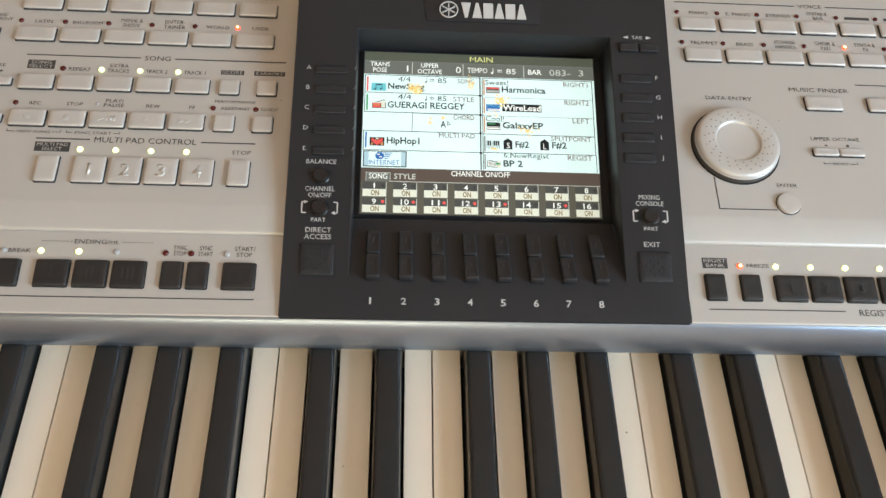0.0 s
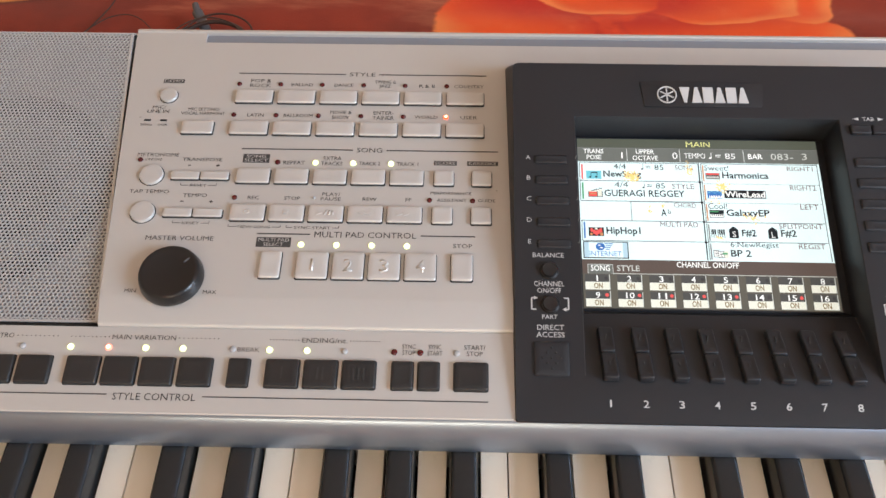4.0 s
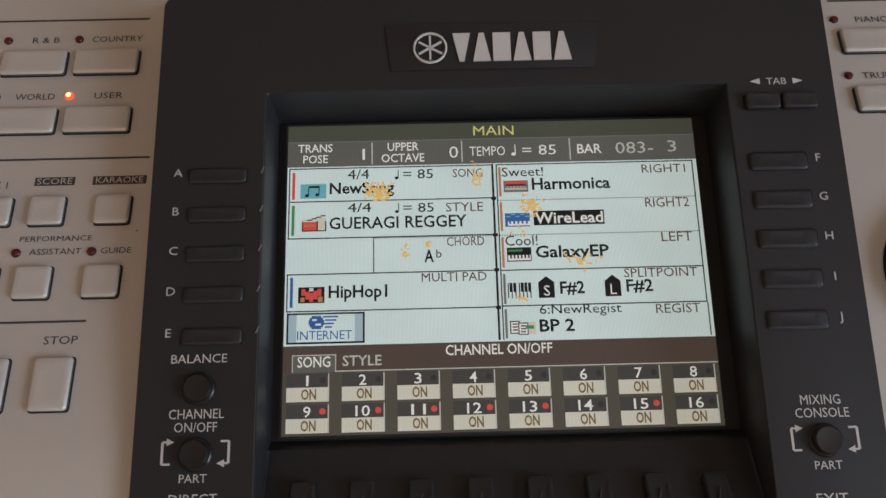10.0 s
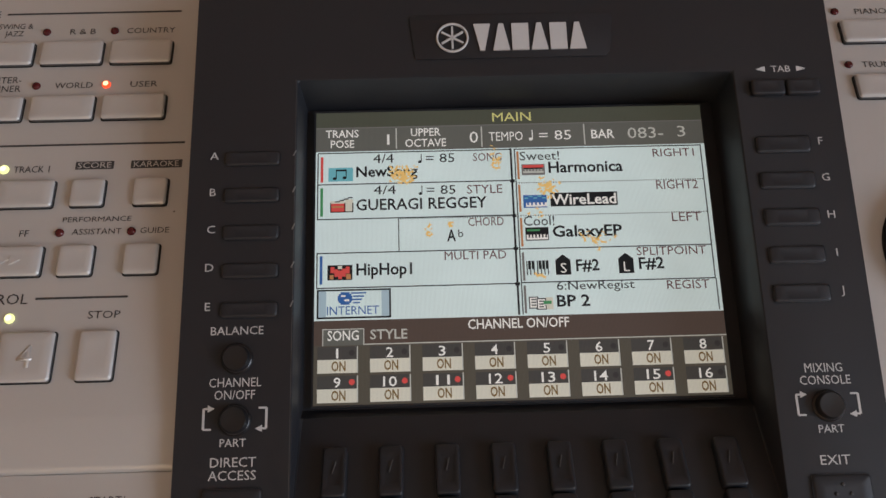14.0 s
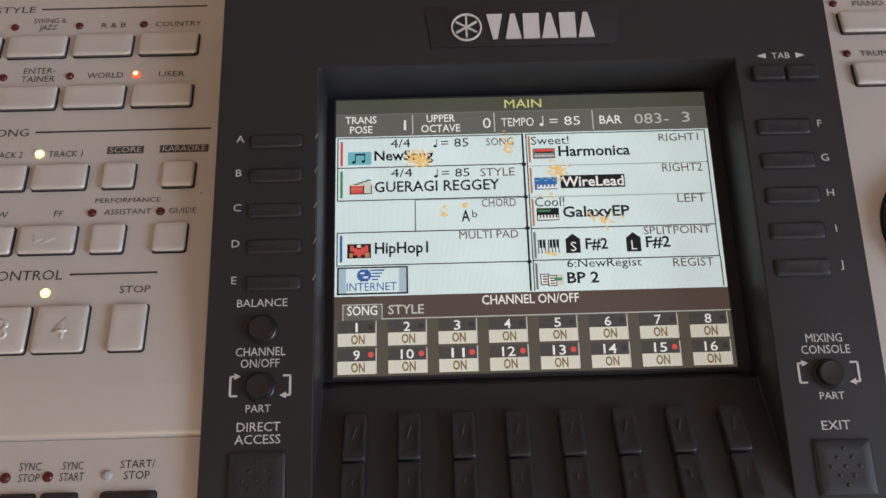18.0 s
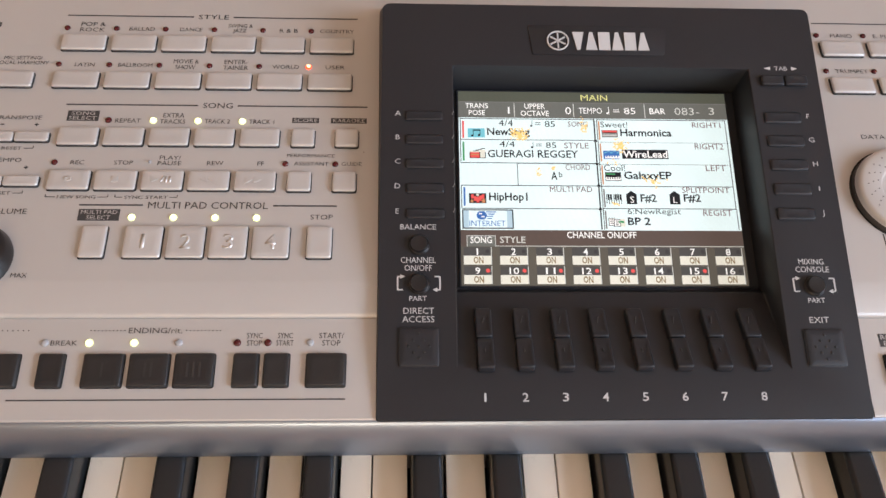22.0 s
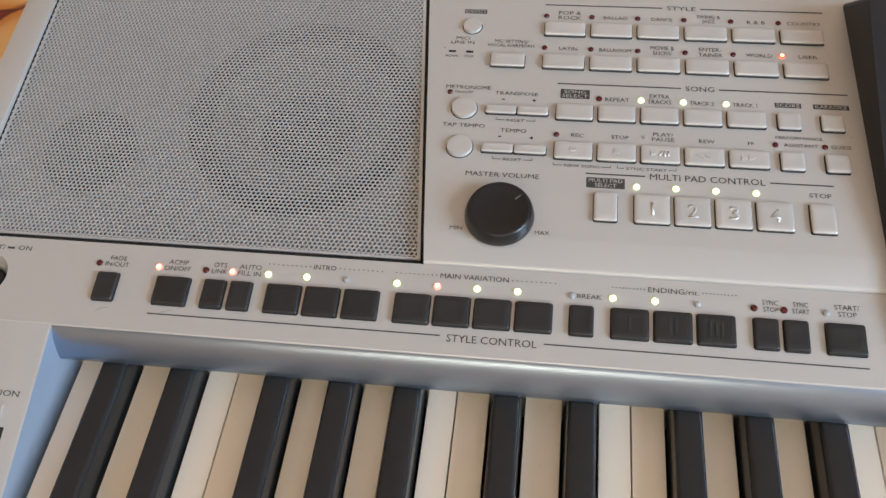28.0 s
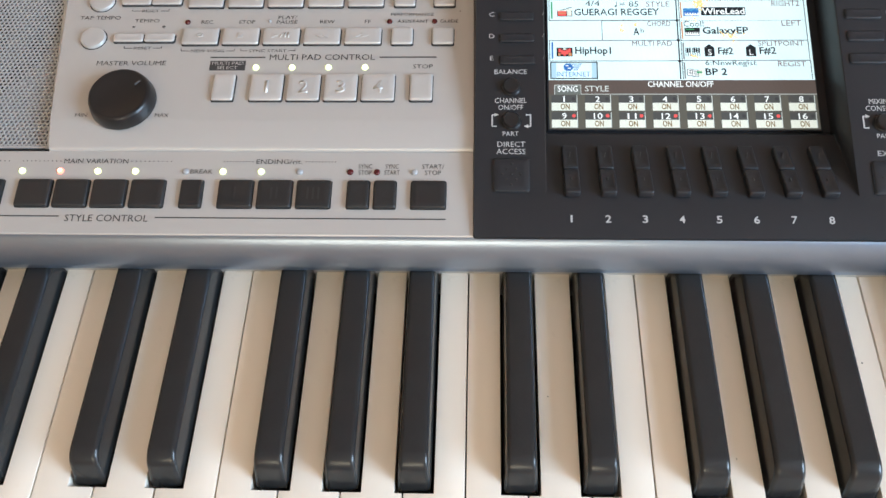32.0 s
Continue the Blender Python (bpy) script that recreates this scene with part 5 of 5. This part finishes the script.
SX, SY = 0.1168 / 320, 0.0876 / 240


def cell(x0, y0, x1, y1, ink, level=1, name="picture_cell"):
    z = 0.00004 * level
    bm = bmesh.new()
    bm.faces.new([bm.verts.new((x * SX, 0.0876 - y * SY, z)) for x, y in ((x0, y1), (x1, y1), (x1, y0), (x0, y0))])
    return part(name, bm, ink, screen, m=SCREEN)


def say(words, x0, y0, x1, y1, ink, level=3, bold=0.0):
    """Words that fill the box from (x0, y0) to (x1, y1), in screen dots."""
    me = text_mesh(words, (x1 - x0) * SX, (y1 - y0) * SY, bold)
    me.materials.append(ink)
    return part("screen_text", me, ink, screen, m=SCREEN @ pose((x0 + x1) / 2 * SX, 0.0876 - (y0 + y1) / 2 * SY, 0.00004 * level))


def frame_lines(x0, y0, x1, y1, ink, sides="tblr", level=2, w=0.9):
    if "t" in sides:
        cell(x0, y0, x1, y0 + w, ink, level, "picture_line")
    if "b" in sides:
        cell(x0, y1 - w, x1, y1, ink, level, "picture_line")
    if "l" in sides:
        cell(x0, y0, x0 + w, y1, ink, level, "picture_line")
    if "r" in sides:
        cell(x1 - w, y0, x1, y1, ink, level, "picture_line")


def dots_line(x0, x1, y, ink):
    bm = bmesh.new()
    x = x0
    while x < x1:
        bm.faces.new([bm.verts.new((a * SX, 0.0876 - b * SY, 0.00008)) for a, b in ((x, y + 0.8), (x + 0.9, y + 0.8), (x + 0.9, y), (x, y))])
        x += 2
    part("dotted_line", bm, ink, screen, m=SCREEN)


def note_sign(x, y, ink, size=1.0):
    """A quarter note: a tilted head and a stem."""
    bm = bmesh.new()
    ring = [bm.verts.new(((x + size * 1.8 * math.cos(a * math.pi / 6)) * SX, 0.0876 - (y + size * 1.4 * math.sin(a * math.pi / 6)) * SY, 0.00012)) for a in range(12)]
    bm.faces.new(ring[::-1])
    bm.faces.new([bm.verts.new((a * SX, 0.0876 - b * SY, 0.00013)) for a, b in ((x + size * 1.0, y), (x + size * 1.8, y), (x + size * 1.8, y - size * 8), (x + size * 1.0, y - size * 8))])
    part("note_sign", bm, ink, screen, m=SCREEN)


cell(0, 0, 320, 14, BAR_OLIVE)
say("MAIN", 146, 3, 178, 11, S_YELLOW)
cell(0, 14, 320, 34.5, BAR_GREY)
cell(0, 13.4, 320, 14.2, S_GREY, 2, "picture_line")
for x in (65.5, 136, 221):
    cell(x, 15, x + 1, 33, S_PALE, 2, "picture_line")
say("TRANS\nPOSE", 8, 15.5, 35, 31.5, S_WHITE, bold=0.012)
say("1", 58.4, 20, 60.4, 29.5, S_WHITE)
say("UPPER\nOCTAVE", 73.3, 15.5, 107, 32, S_WHITE, bold=0.012)
say("0", 126.5, 19.5, 133.5, 29.5, S_WHITE)
say("TEMPO", 142.5, 20.3, 170.5, 28.3, S_WHITE)
note_sign(177, 27.3, S_WHITE)
say("= 85", 184, 20, 210.5, 28.4, S_WHITE)
say("BAR", 227.3, 20.2, 246.5, 28, S_WHITE, bold=0.012)
say("083-", 257.5, 19.2, 287, 28.8, S_PALE)
say("3", 298.7, 18.6, 305.5, 28.2, S_PALE)
cell(0, 34.5, 320, 175, LIT)
# left column of cells
frame_lines(1.4, 35.5, 159, 63.5, S_BLACK, "tbl")
frame_lines(1.4, 63.5, 159, 93, S_BLACK, "bl")
cell(66.5, 93, 67.3, 120.5, S_BLACK, 2, "picture_line")
dots_line(68, 158, 93, S_BLACK)
frame_lines(1.4, 120.3, 159, 149.5, S_BLACK, "tbl")
cell(159, 35, 160.6, 174, S_BLACK, 2, "picture_line")
for y in (63.5, 93, 120.5, 149.5):
    cell(158, y - 1.3, 161.8, y + 1.3, S_BLACK, 3, "picture_dot")
for y0, y1, ink in ((39, 61, S_RED), (66, 90, S_GREEN), (123, 146, S_BLUE)):
    cell(4, y0, 6.2, y1, ink, 2)
say("4/4", 47, 37.4, 63.6, 45.4, S_BLACK)
note_sign(85, 45, S_BLACK, 0.85)
say("= 85", 90, 38.2, 113.4, 46, S_BLACK)
say("SONG", 128.8, 38.6, 152, 45.6, S_MAROON)
say("NewSong", 33, 49.5, 83, 58.4, S_BLACK, bold=0.020)
say("4/4", 47, 64.8, 65, 72.4, S_BLACK)
note_sign(85, 72.5, S_BLACK, 0.85)
say("= 85", 90, 65.8, 113.4, 73.4, S_BLACK)
say("STYLE", 122.7, 66.2, 151.5, 73.6, S_MAROON)
say("GUERAGI REGGEY", 33, 76.2, 138.4, 85.6, S_BLACK, bold=0.012)
say("CHORD", 122.7, 93.8, 151.3, 101, S_MAROON)
say("A", 105.4, 103.6, 112.5, 113.2, S_BLACK, bold=0.020)
say("b", 114.5, 103.6, 118.5, 110, S_BLACK)
say("MULTI PAD", 103, 121.6, 152, 128.6, S_MAROON)
say("HipHop1", 33, 131.4, 77, 140.8, S_BLACK, bold=0.020)
# the framed button with a globe
cell(2, 150.3, 60, 173.6, S_BLACK, 2)
cell(3.4, 151.6, 58.6, 172.2, LIT, 3)
for x in (3.4, 52.6):
    cell(x, 151.6, x + 6, 172.2, S_PANE, 4)
say("INTERNET", 10, 163.8, 50.6, 170.6, S_BLUE, 5)
for x, y, w, h in ((20.6, 152.6, 7.0, 10.0), (19.2, 154.0, 9.8, 7.2), (18.4, 155.6, 11.4, 4.0)):
    cell(x, y, x + w, y + h, S_BLUE, 4)
cell(21, 155, 24.5, 156.4, S_WHITE, 5)
cell(23.5, 158.4, 27.5, 160.0, S_WHITE, 5)
for k in range(4):
    cell(29 + 1.5 * (k % 2), 152.8 + 2.6 * k, 40.5 - 1.6 * k, 154 + 2.6 * k, S_BLUE, 4)
# small pictures, left
cell(10.4, 48.6, 30.4, 60.4, S_TEAL, 2)
note_sign(15.5, 58, S_BLACK, 0.9)
note_sign(23.5, 57.4, S_BLACK, 0.9)
cell(16.6, 50.2, 25.2, 51.8, S_BLACK, 3)
cell(12.0, 79.0, 24.0, 86.6, S_RED, 2)
cell(12.0, 77.4, 24.0, 79.4, CELL_CREAM, 3)
cell(13.5, 81.5, 22.5, 83.0, S_ORANGE, 3)
cell(24.0, 76.0, 30.4, 86.6, CELL_CREAM, 2)
for k in range(4):
    cell(16.0 + 3.4 * k, 77.4 - 1.1 * k, 19.8 + 3.4 * k, 78.4 - 1.1 * k, S_BLACK, 4)
for x in (12.0, 23.4, 29.8):
    cell(x, 79.0, x + 0.9, 86.8, S_BLACK, 4)
cell(12.0, 86.2, 30.6, 87.0, S_BLACK, 4)
cell(10.2, 130.6, 29.8, 142.8, S_BLACK, 2)
for k, (y0, y1) in enumerate(((132.0, 137.0), (134.0, 140.0), (135.0, 142.0), (133.5, 140.0), (132.0, 137.5))):
    cell(12.6 + 3.0 * k, y0, 15.6 + 3.0 * k, y1, S_RED, 3)
cell(12.0, 138.5, 15.0, 142.0, S_ORANGE, 4)
cell(25.0, 138.0, 28.6, 142.2, S_ORANGE, 4)
cell(18.4, 131.2, 21.6, 133.8, CELL_CREAM, 4)
# right column
frame_lines(162.5, 35.5, 317, 64, S_BLACK, "tlr")
frame_lines(162.5, 64, 317, 121.5, S_BLACK, "blr")
frame_lines(162.5, 121.5, 317, 149, S_BLACK, "blr")
frame_lines(162.5, 149, 317.5, 174, S_BLACK, "lr")
dots_line(163, 316, 65, S_BLACK)
dots_line(163, 316, 93, S_BLACK)
for y0, y1, ink in ((38, 62, S_ORANGE), (67, 90, S_ORANGE), (95, 119, S_ORANGE), (124, 147, S_GREY), (151, 173, S_GREY)):
    cell(164.4, y0, 166.2, y1, ink, 2)
say("Sweet!", 167, 38.4, 199.4, 46, S_BLACK)
say("Harmonica", 190, 47.8, 251, 57.2, S_BLACK, bold=0.020)
say("RIGHT1", 276.6, 38.4, 310.6, 45.4, S_MAROON)
cell(190, 74.6, 244.4, 86.2, S_BLACK, 2)
say("WireLead", 191, 76, 243.4, 84.8, S_WHITE, 4, bold=0.020)
say("RIGHT2", 277, 65.9, 311, 73.6, S_MAROON)
say("Cool!", 167.3, 93.8, 192, 102, S_BLACK)
say("GalaxyEP", 190, 104, 246, 113.2, S_BLACK, bold=0.020)
say("LEFT", 287, 93.6, 310.7, 101.2, S_MAROON)
say("F#2", 207, 131.4, 225.4, 140.6, S_BLACK, bold=0.020)
say("F#2", 257, 131, 277, 140.2, S_BLACK, bold=0.020)
say("SPLITPOINT", 256, 121.8, 311.6, 128.8, S_MAROON)
say("6:NewRegist", 190.6, 149.4, 252, 156.4, S_BLACK)
say("BP 2", 190, 159.4, 216, 168.4, S_BLACK, bold=0.020)
say("REGIST", 277.7, 149.6, 311.2, 156.8, S_MAROON)
for x, words in ((190.7, "S"), (240.8, "L")):
    bm = bmesh.new()
    bm.faces.new([bm.verts.new((a * SX, 0.0876 - b * SY, 0.00008)) for a, b in ((x, 143), (x + 12, 143), (x + 12, 131), (x + 6, 126.4), (x, 131))])
    part("split_marker", bm, S_BLACK, screen, m=SCREEN)
    say(words, x + 4, 133.5, x + 8.6, 141.5, S_WHITE, 4)
# small pictures, right
cell(168, 49.4, 187, 58.8, S_GREY, 2)
cell(169, 50, 186, 52.4, S_RED, 3)
cell(170, 52.4, 185, 53.6, S_BLACK, 3)
for k in range(6):
    cell(170.4 + 2.6 * k, 54.0, 171.6 + 2.6 * k, 55.2, S_PALE, 4)
cell(169, 55.5, 186, 57, S_PALE, 3)
cell(168, 76, 187, 86.8, S_BLUE, 2)
for k in range(5):
    cell(169 + 3.6 * k, 78.2 - 1.6 * (k % 2), 172 + 3.6 * k, 79.2 - 1.6 * (k % 2), S_TEAL, 3)
cell(170, 82.5, 187, 86, S_WHITE, 3)
for k in range(5):
    cell(171 + 3.2 * k, 82.5, 172.4 + 3.2 * k, 84.6, S_BLUE, 4)
cell(168.3, 103.4, 186.8, 114.4, S_BLACK, 2)
cell(169.5, 105, 180, 106.6, S_GREEN, 3)
cell(169, 109.4, 186.2, 113.6, S_WHITE, 3)
for k in range(6):
    cell(170.6 + 2.7 * k, 109.4, 171.8 + 2.7 * k, 112, S_BLACK, 4)
for k in range(7):
    cell(167.6 + 2.8 * k, 131, 168.4 + 2.8 * k, 142.6, S_BLACK, 2)
    if k not in (2, 6):
        cell(169.0 + 2.8 * k, 131, 170.6 + 2.8 * k, 138, S_BLACK, 3)
cell(168, 160, 175.5, 169.6, S_BLACK, 2)
cell(168.8, 160.8, 174.8, 168.9, S_WHITE, 3)
cell(174, 161.4, 181.5, 170.6, S_BLACK, 4)
cell(174.8, 162.2, 180.8, 169.9, S_WHITE, 5)
for k in range(3):
    cell(170, 162 + 2.2 * k, 173.6, 162.9 + 2.2 * k, S_BLACK, 4)
    cell(176, 163.5 + 2.2 * k, 179.6, 164.4 + 2.2 * k, S_BLACK, 6)
cell(181, 161, 187, 170.4, CELL_CREAM, 3)
cell(179.5, 163.6, 185.6, 166.2, S_GREEN, 7)
# channel bar and its sixteen cells
cell(0, 175, 320, 194.4, BAR_BROWN)
cell(0, 194.4, 320, 240, BAR_DARK)
cell(6.6, 181.6, 39, 194.6, BAR_GREY, 2)
frame_lines(6.6, 181.6, 39, 194.6, S_PALE, "tlr", 3, 0.7)
cell(39, 193.6, 320, 194.4, S_PALE, 2, "picture_line")
say("SONG", 10.6, 183, 34.8, 190.8, S_WHITE, 4, 0.012)
say("STYLE", 43.7, 182.8, 72.4, 190.4, S_PALE, 3, 0.012)
say("CHANNEL ON/OFF", 119.6, 176.8, 198.4, 184.4, S_WHITE, 3, 0.012)
RED_ON = (9, 10, 11, 12, 13, 15)
for k in range(16):
    x, y = 2.9 + 40.4 * (k % 8), 195.4 + 22.4 * (k // 8)
    cell(x, y, x + 31, y + 10, CELL_DARK, 2)
    cell(x, y + 10, x + 31, y + 20.4, CELL_CREAM, 2)
    cell(x + 30.3, y, x + 31.2, y + 20.4, S_PALE, 3, "picture_line")
    w = 5.4 if k < 9 else 10.6
    if k + 1 in (1,):
        w = 1.8
    say(str(k + 1), x + 15.2 - w / 2, y + 1.4, x + 15.2 + w / 2, y + 9, S_WHITE, 3, 0.01)
    say("ON", x + 10.8, y + 11.4, x + 21.7, y + 18.8, S_BROWN_TEXT, 3, 0.022)
    bm = bmesh.new()
    bm.faces.new([bm.verts.new(((x + 26.5 + 2.3 * math.cos(a * math.pi / 6)) * SX, 0.0876 - (y + 5 - 2.3 * math.sin(a * math.pi / 6)) * SY, 0.00012)) for a in range(12)])
    part("channel_dot", bm, S_RED if k + 1 in RED_ON else DOT_OFF, screen, m=SCREEN)


# leaked liquid crystal: ragged orange blots
def blot(x, y, w, h, n, seed):
    rnd = random.Random(seed)
    bm = bmesh.new()
    for _ in range(n):
        cx, cy = x + rnd.gauss(0, 0.30) * w, y + rnd.gauss(0, 0.30) * h
        r, a0 = rnd.uniform(0.5, 1.7), rnd.uniform(0, math.pi)
        long_ = rnd.uniform(1.0, 2.8)
        pts = []
        for k in range(8):
            a = 2 * math.pi * k / 8
            q = r * (1.0 if k % 2 else 0.45)
            ux, uy = q * long_ * math.cos(a), q * math.sin(a)
            pts.append((cx + ux * math.cos(a0) - uy * math.sin(a0), cy + ux * math.sin(a0) + uy * math.cos(a0)))
        z = 0.00030 + rnd.uniform(0, 0.00003)
        bm.faces.new([bm.verts.new((p * SX, 0.0876 - q * SY, z)) for p, q in pts])
    part("orange_blot", bm, S_BLOT, screen, "ragged orange leak in the screen", m=SCREEN)


blot(71, 57, 17, 12, 90, 3)
blot(147, 44, 7, 12, 26, 5)
blot(189, 70, 11, 11, 70, 7)
blot(180, 92, 12, 14, 10, 9)
blot(222, 113, 18, 14, 26, 11)
blot(90, 104, 6, 8, 7, 13)
blot(108, 100, 5, 7, 5, 15)
blot(178, 143, 5, 5, 6, 17)

# ---- cable behind the keyboard ----


def tube(name, points, r, material, parent, steps=8):
    """A round cord along a smooth run of points."""
    curve = bpy.data.curves.new(name, "CURVE")
    curve.dimensions, curve.bevel_depth, curve.bevel_resolution, curve.resolution_u = "3D", r, 2, 8
    sp = curve.splines.new("NURBS")
    sp.points.add(len(points) - 1)
    for p_, c in zip(sp.points, points):
        p_.co = (*c, 1)
    sp.use_endpoint_u, sp.order_u = True, 4
    ob = bpy.data.objects.new(name, curve)
    scene.collection.objects.link(ob)
    me = bpy.data.meshes.new_from_object(ob.evaluated_get(bpy.context.evaluated_depsgraph_get()))
    bpy.data.objects.remove(ob)
    me.materials.clear()
    me.materials.append(material)
    for f in me.polygons:
        f.use_smooth = True
    return part(name, me, material, parent)


def on_blanket(x, y, lift=0.0):
    return (x, y, blanket_height(x, y) + lift)


cable = thing("audio_cable", on_blanket(0.10, 0.36), "thin brown-black cable with a grey metal plug lying on the blanket", "cable")
tube("cord", [on_blanket(x, y, 0.004) for x, y in ((0.010, 0.53), (0.022, 0.47), (0.032, 0.425), (0.037, 0.39), (0.031, 0.36), (0.022, 0.335), (0.018, 0.315))], 0.0005, CORD, cable)
tube("cord", [on_blanket(x, y, 0.004) for x, y in ((0.022, 0.340), (0.033, 0.364), (0.048, 0.376), (0.064, 0.368), (0.078, 0.350), (0.09, 0.33))], 0.0004, CORD, cable)
for lift, r, grow in ((0.006, 0.0016, 0.0), (0.010, 0.0007, 0.004), (0.012, 0.0005, -0.003)):
    tube("coil", [on_blanket(x + grow, y + grow, lift + z) for x, y, z in ((0.095, 0.335, 0.004), (0.110, 0.352, 0.010), (0.135, 0.352, 0.012), (0.155, 0.337, 0.010), (0.15, 0.318, 0.006), (0.12, 0.315, 0.004))], r, CORD, cable)
tube("plug", [on_blanket(x, y, 0.008 + z) for x, y, z in ((0.119, 0.345, 0.0), (0.115, 0.352, 0.004), (0.111, 0.359, 0.006), (0.109, 0.363, 0.007))], 0.0040, PLUG, cable)
tube("plug_tip", [on_blanket(x, y, 0.015 + z) for x, y, z in ((0.109, 0.363, 0.0), (0.108, 0.3655, 0.0005), (0.107, 0.368, 0.001), (0.1065, 0.370, 0.001))], 0.0026, PLUG, cable)
buds = thing("earphone_case", on_blanket(-0.052, 0.445), "small dark blue case lying on the blanket", "case")
part("shell", lathe([(0, -0.004), (0.006, -0.0035), (0.0085, 0.0), (0.0080, 0.004), (0.005, 0.007), (0, 0.008)], 28), CASE, buds, m=Matrix.Translation(on_blanket(-0.057, 0.443, 0.004)))
part("lid", lathe([(0, -0.004), (0.005, -0.003), (0.0068, 0.001), (0.0055, 0.004), (0, 0.0055)], 24), CASE, buds, m=Matrix.Translation(on_blanket(-0.043, 0.447, 0.004)))

# ---- specks and stains ----
SPECK = surface("dark_speck", (0.20, 0.18, 0.15), rough=0.8, bump=0)
rnd = random.Random(4)
for x, v, r in ((0.2475, -0.0385, 0.0006), (0.2620, -0.0400, 0.0004), (0.1445, 0.072, 0.0003), (0.3235, 0.030, 0.0003), (0.5720, 0.0270, 0.0003)):
    part("speck", lathe([(0, 0), (r, 0.00002), (r * 0.8, 0.00012), (0, 0.00016)], 9), SPECK, panel if x < 0.4 else panel_right, m=PANEL @ pose(x, v, 0.0 if v > -0.03 else -0.0028))
for k in (6, 9, 10, 15, 18, 20):
    x, y, r = KX0 + k * W + rnd.uniform(0.006, 0.017), rnd.uniform(-0.085, -0.03), rnd.uniform(0.0002, 0.00045)
    part("speck", lathe([(0, 0), (r, 0.00002), (r * 0.8, 0.0001), (0, 0.00012)], 9), SPECK, keyboard, m=pose(x, y, 0.0001))
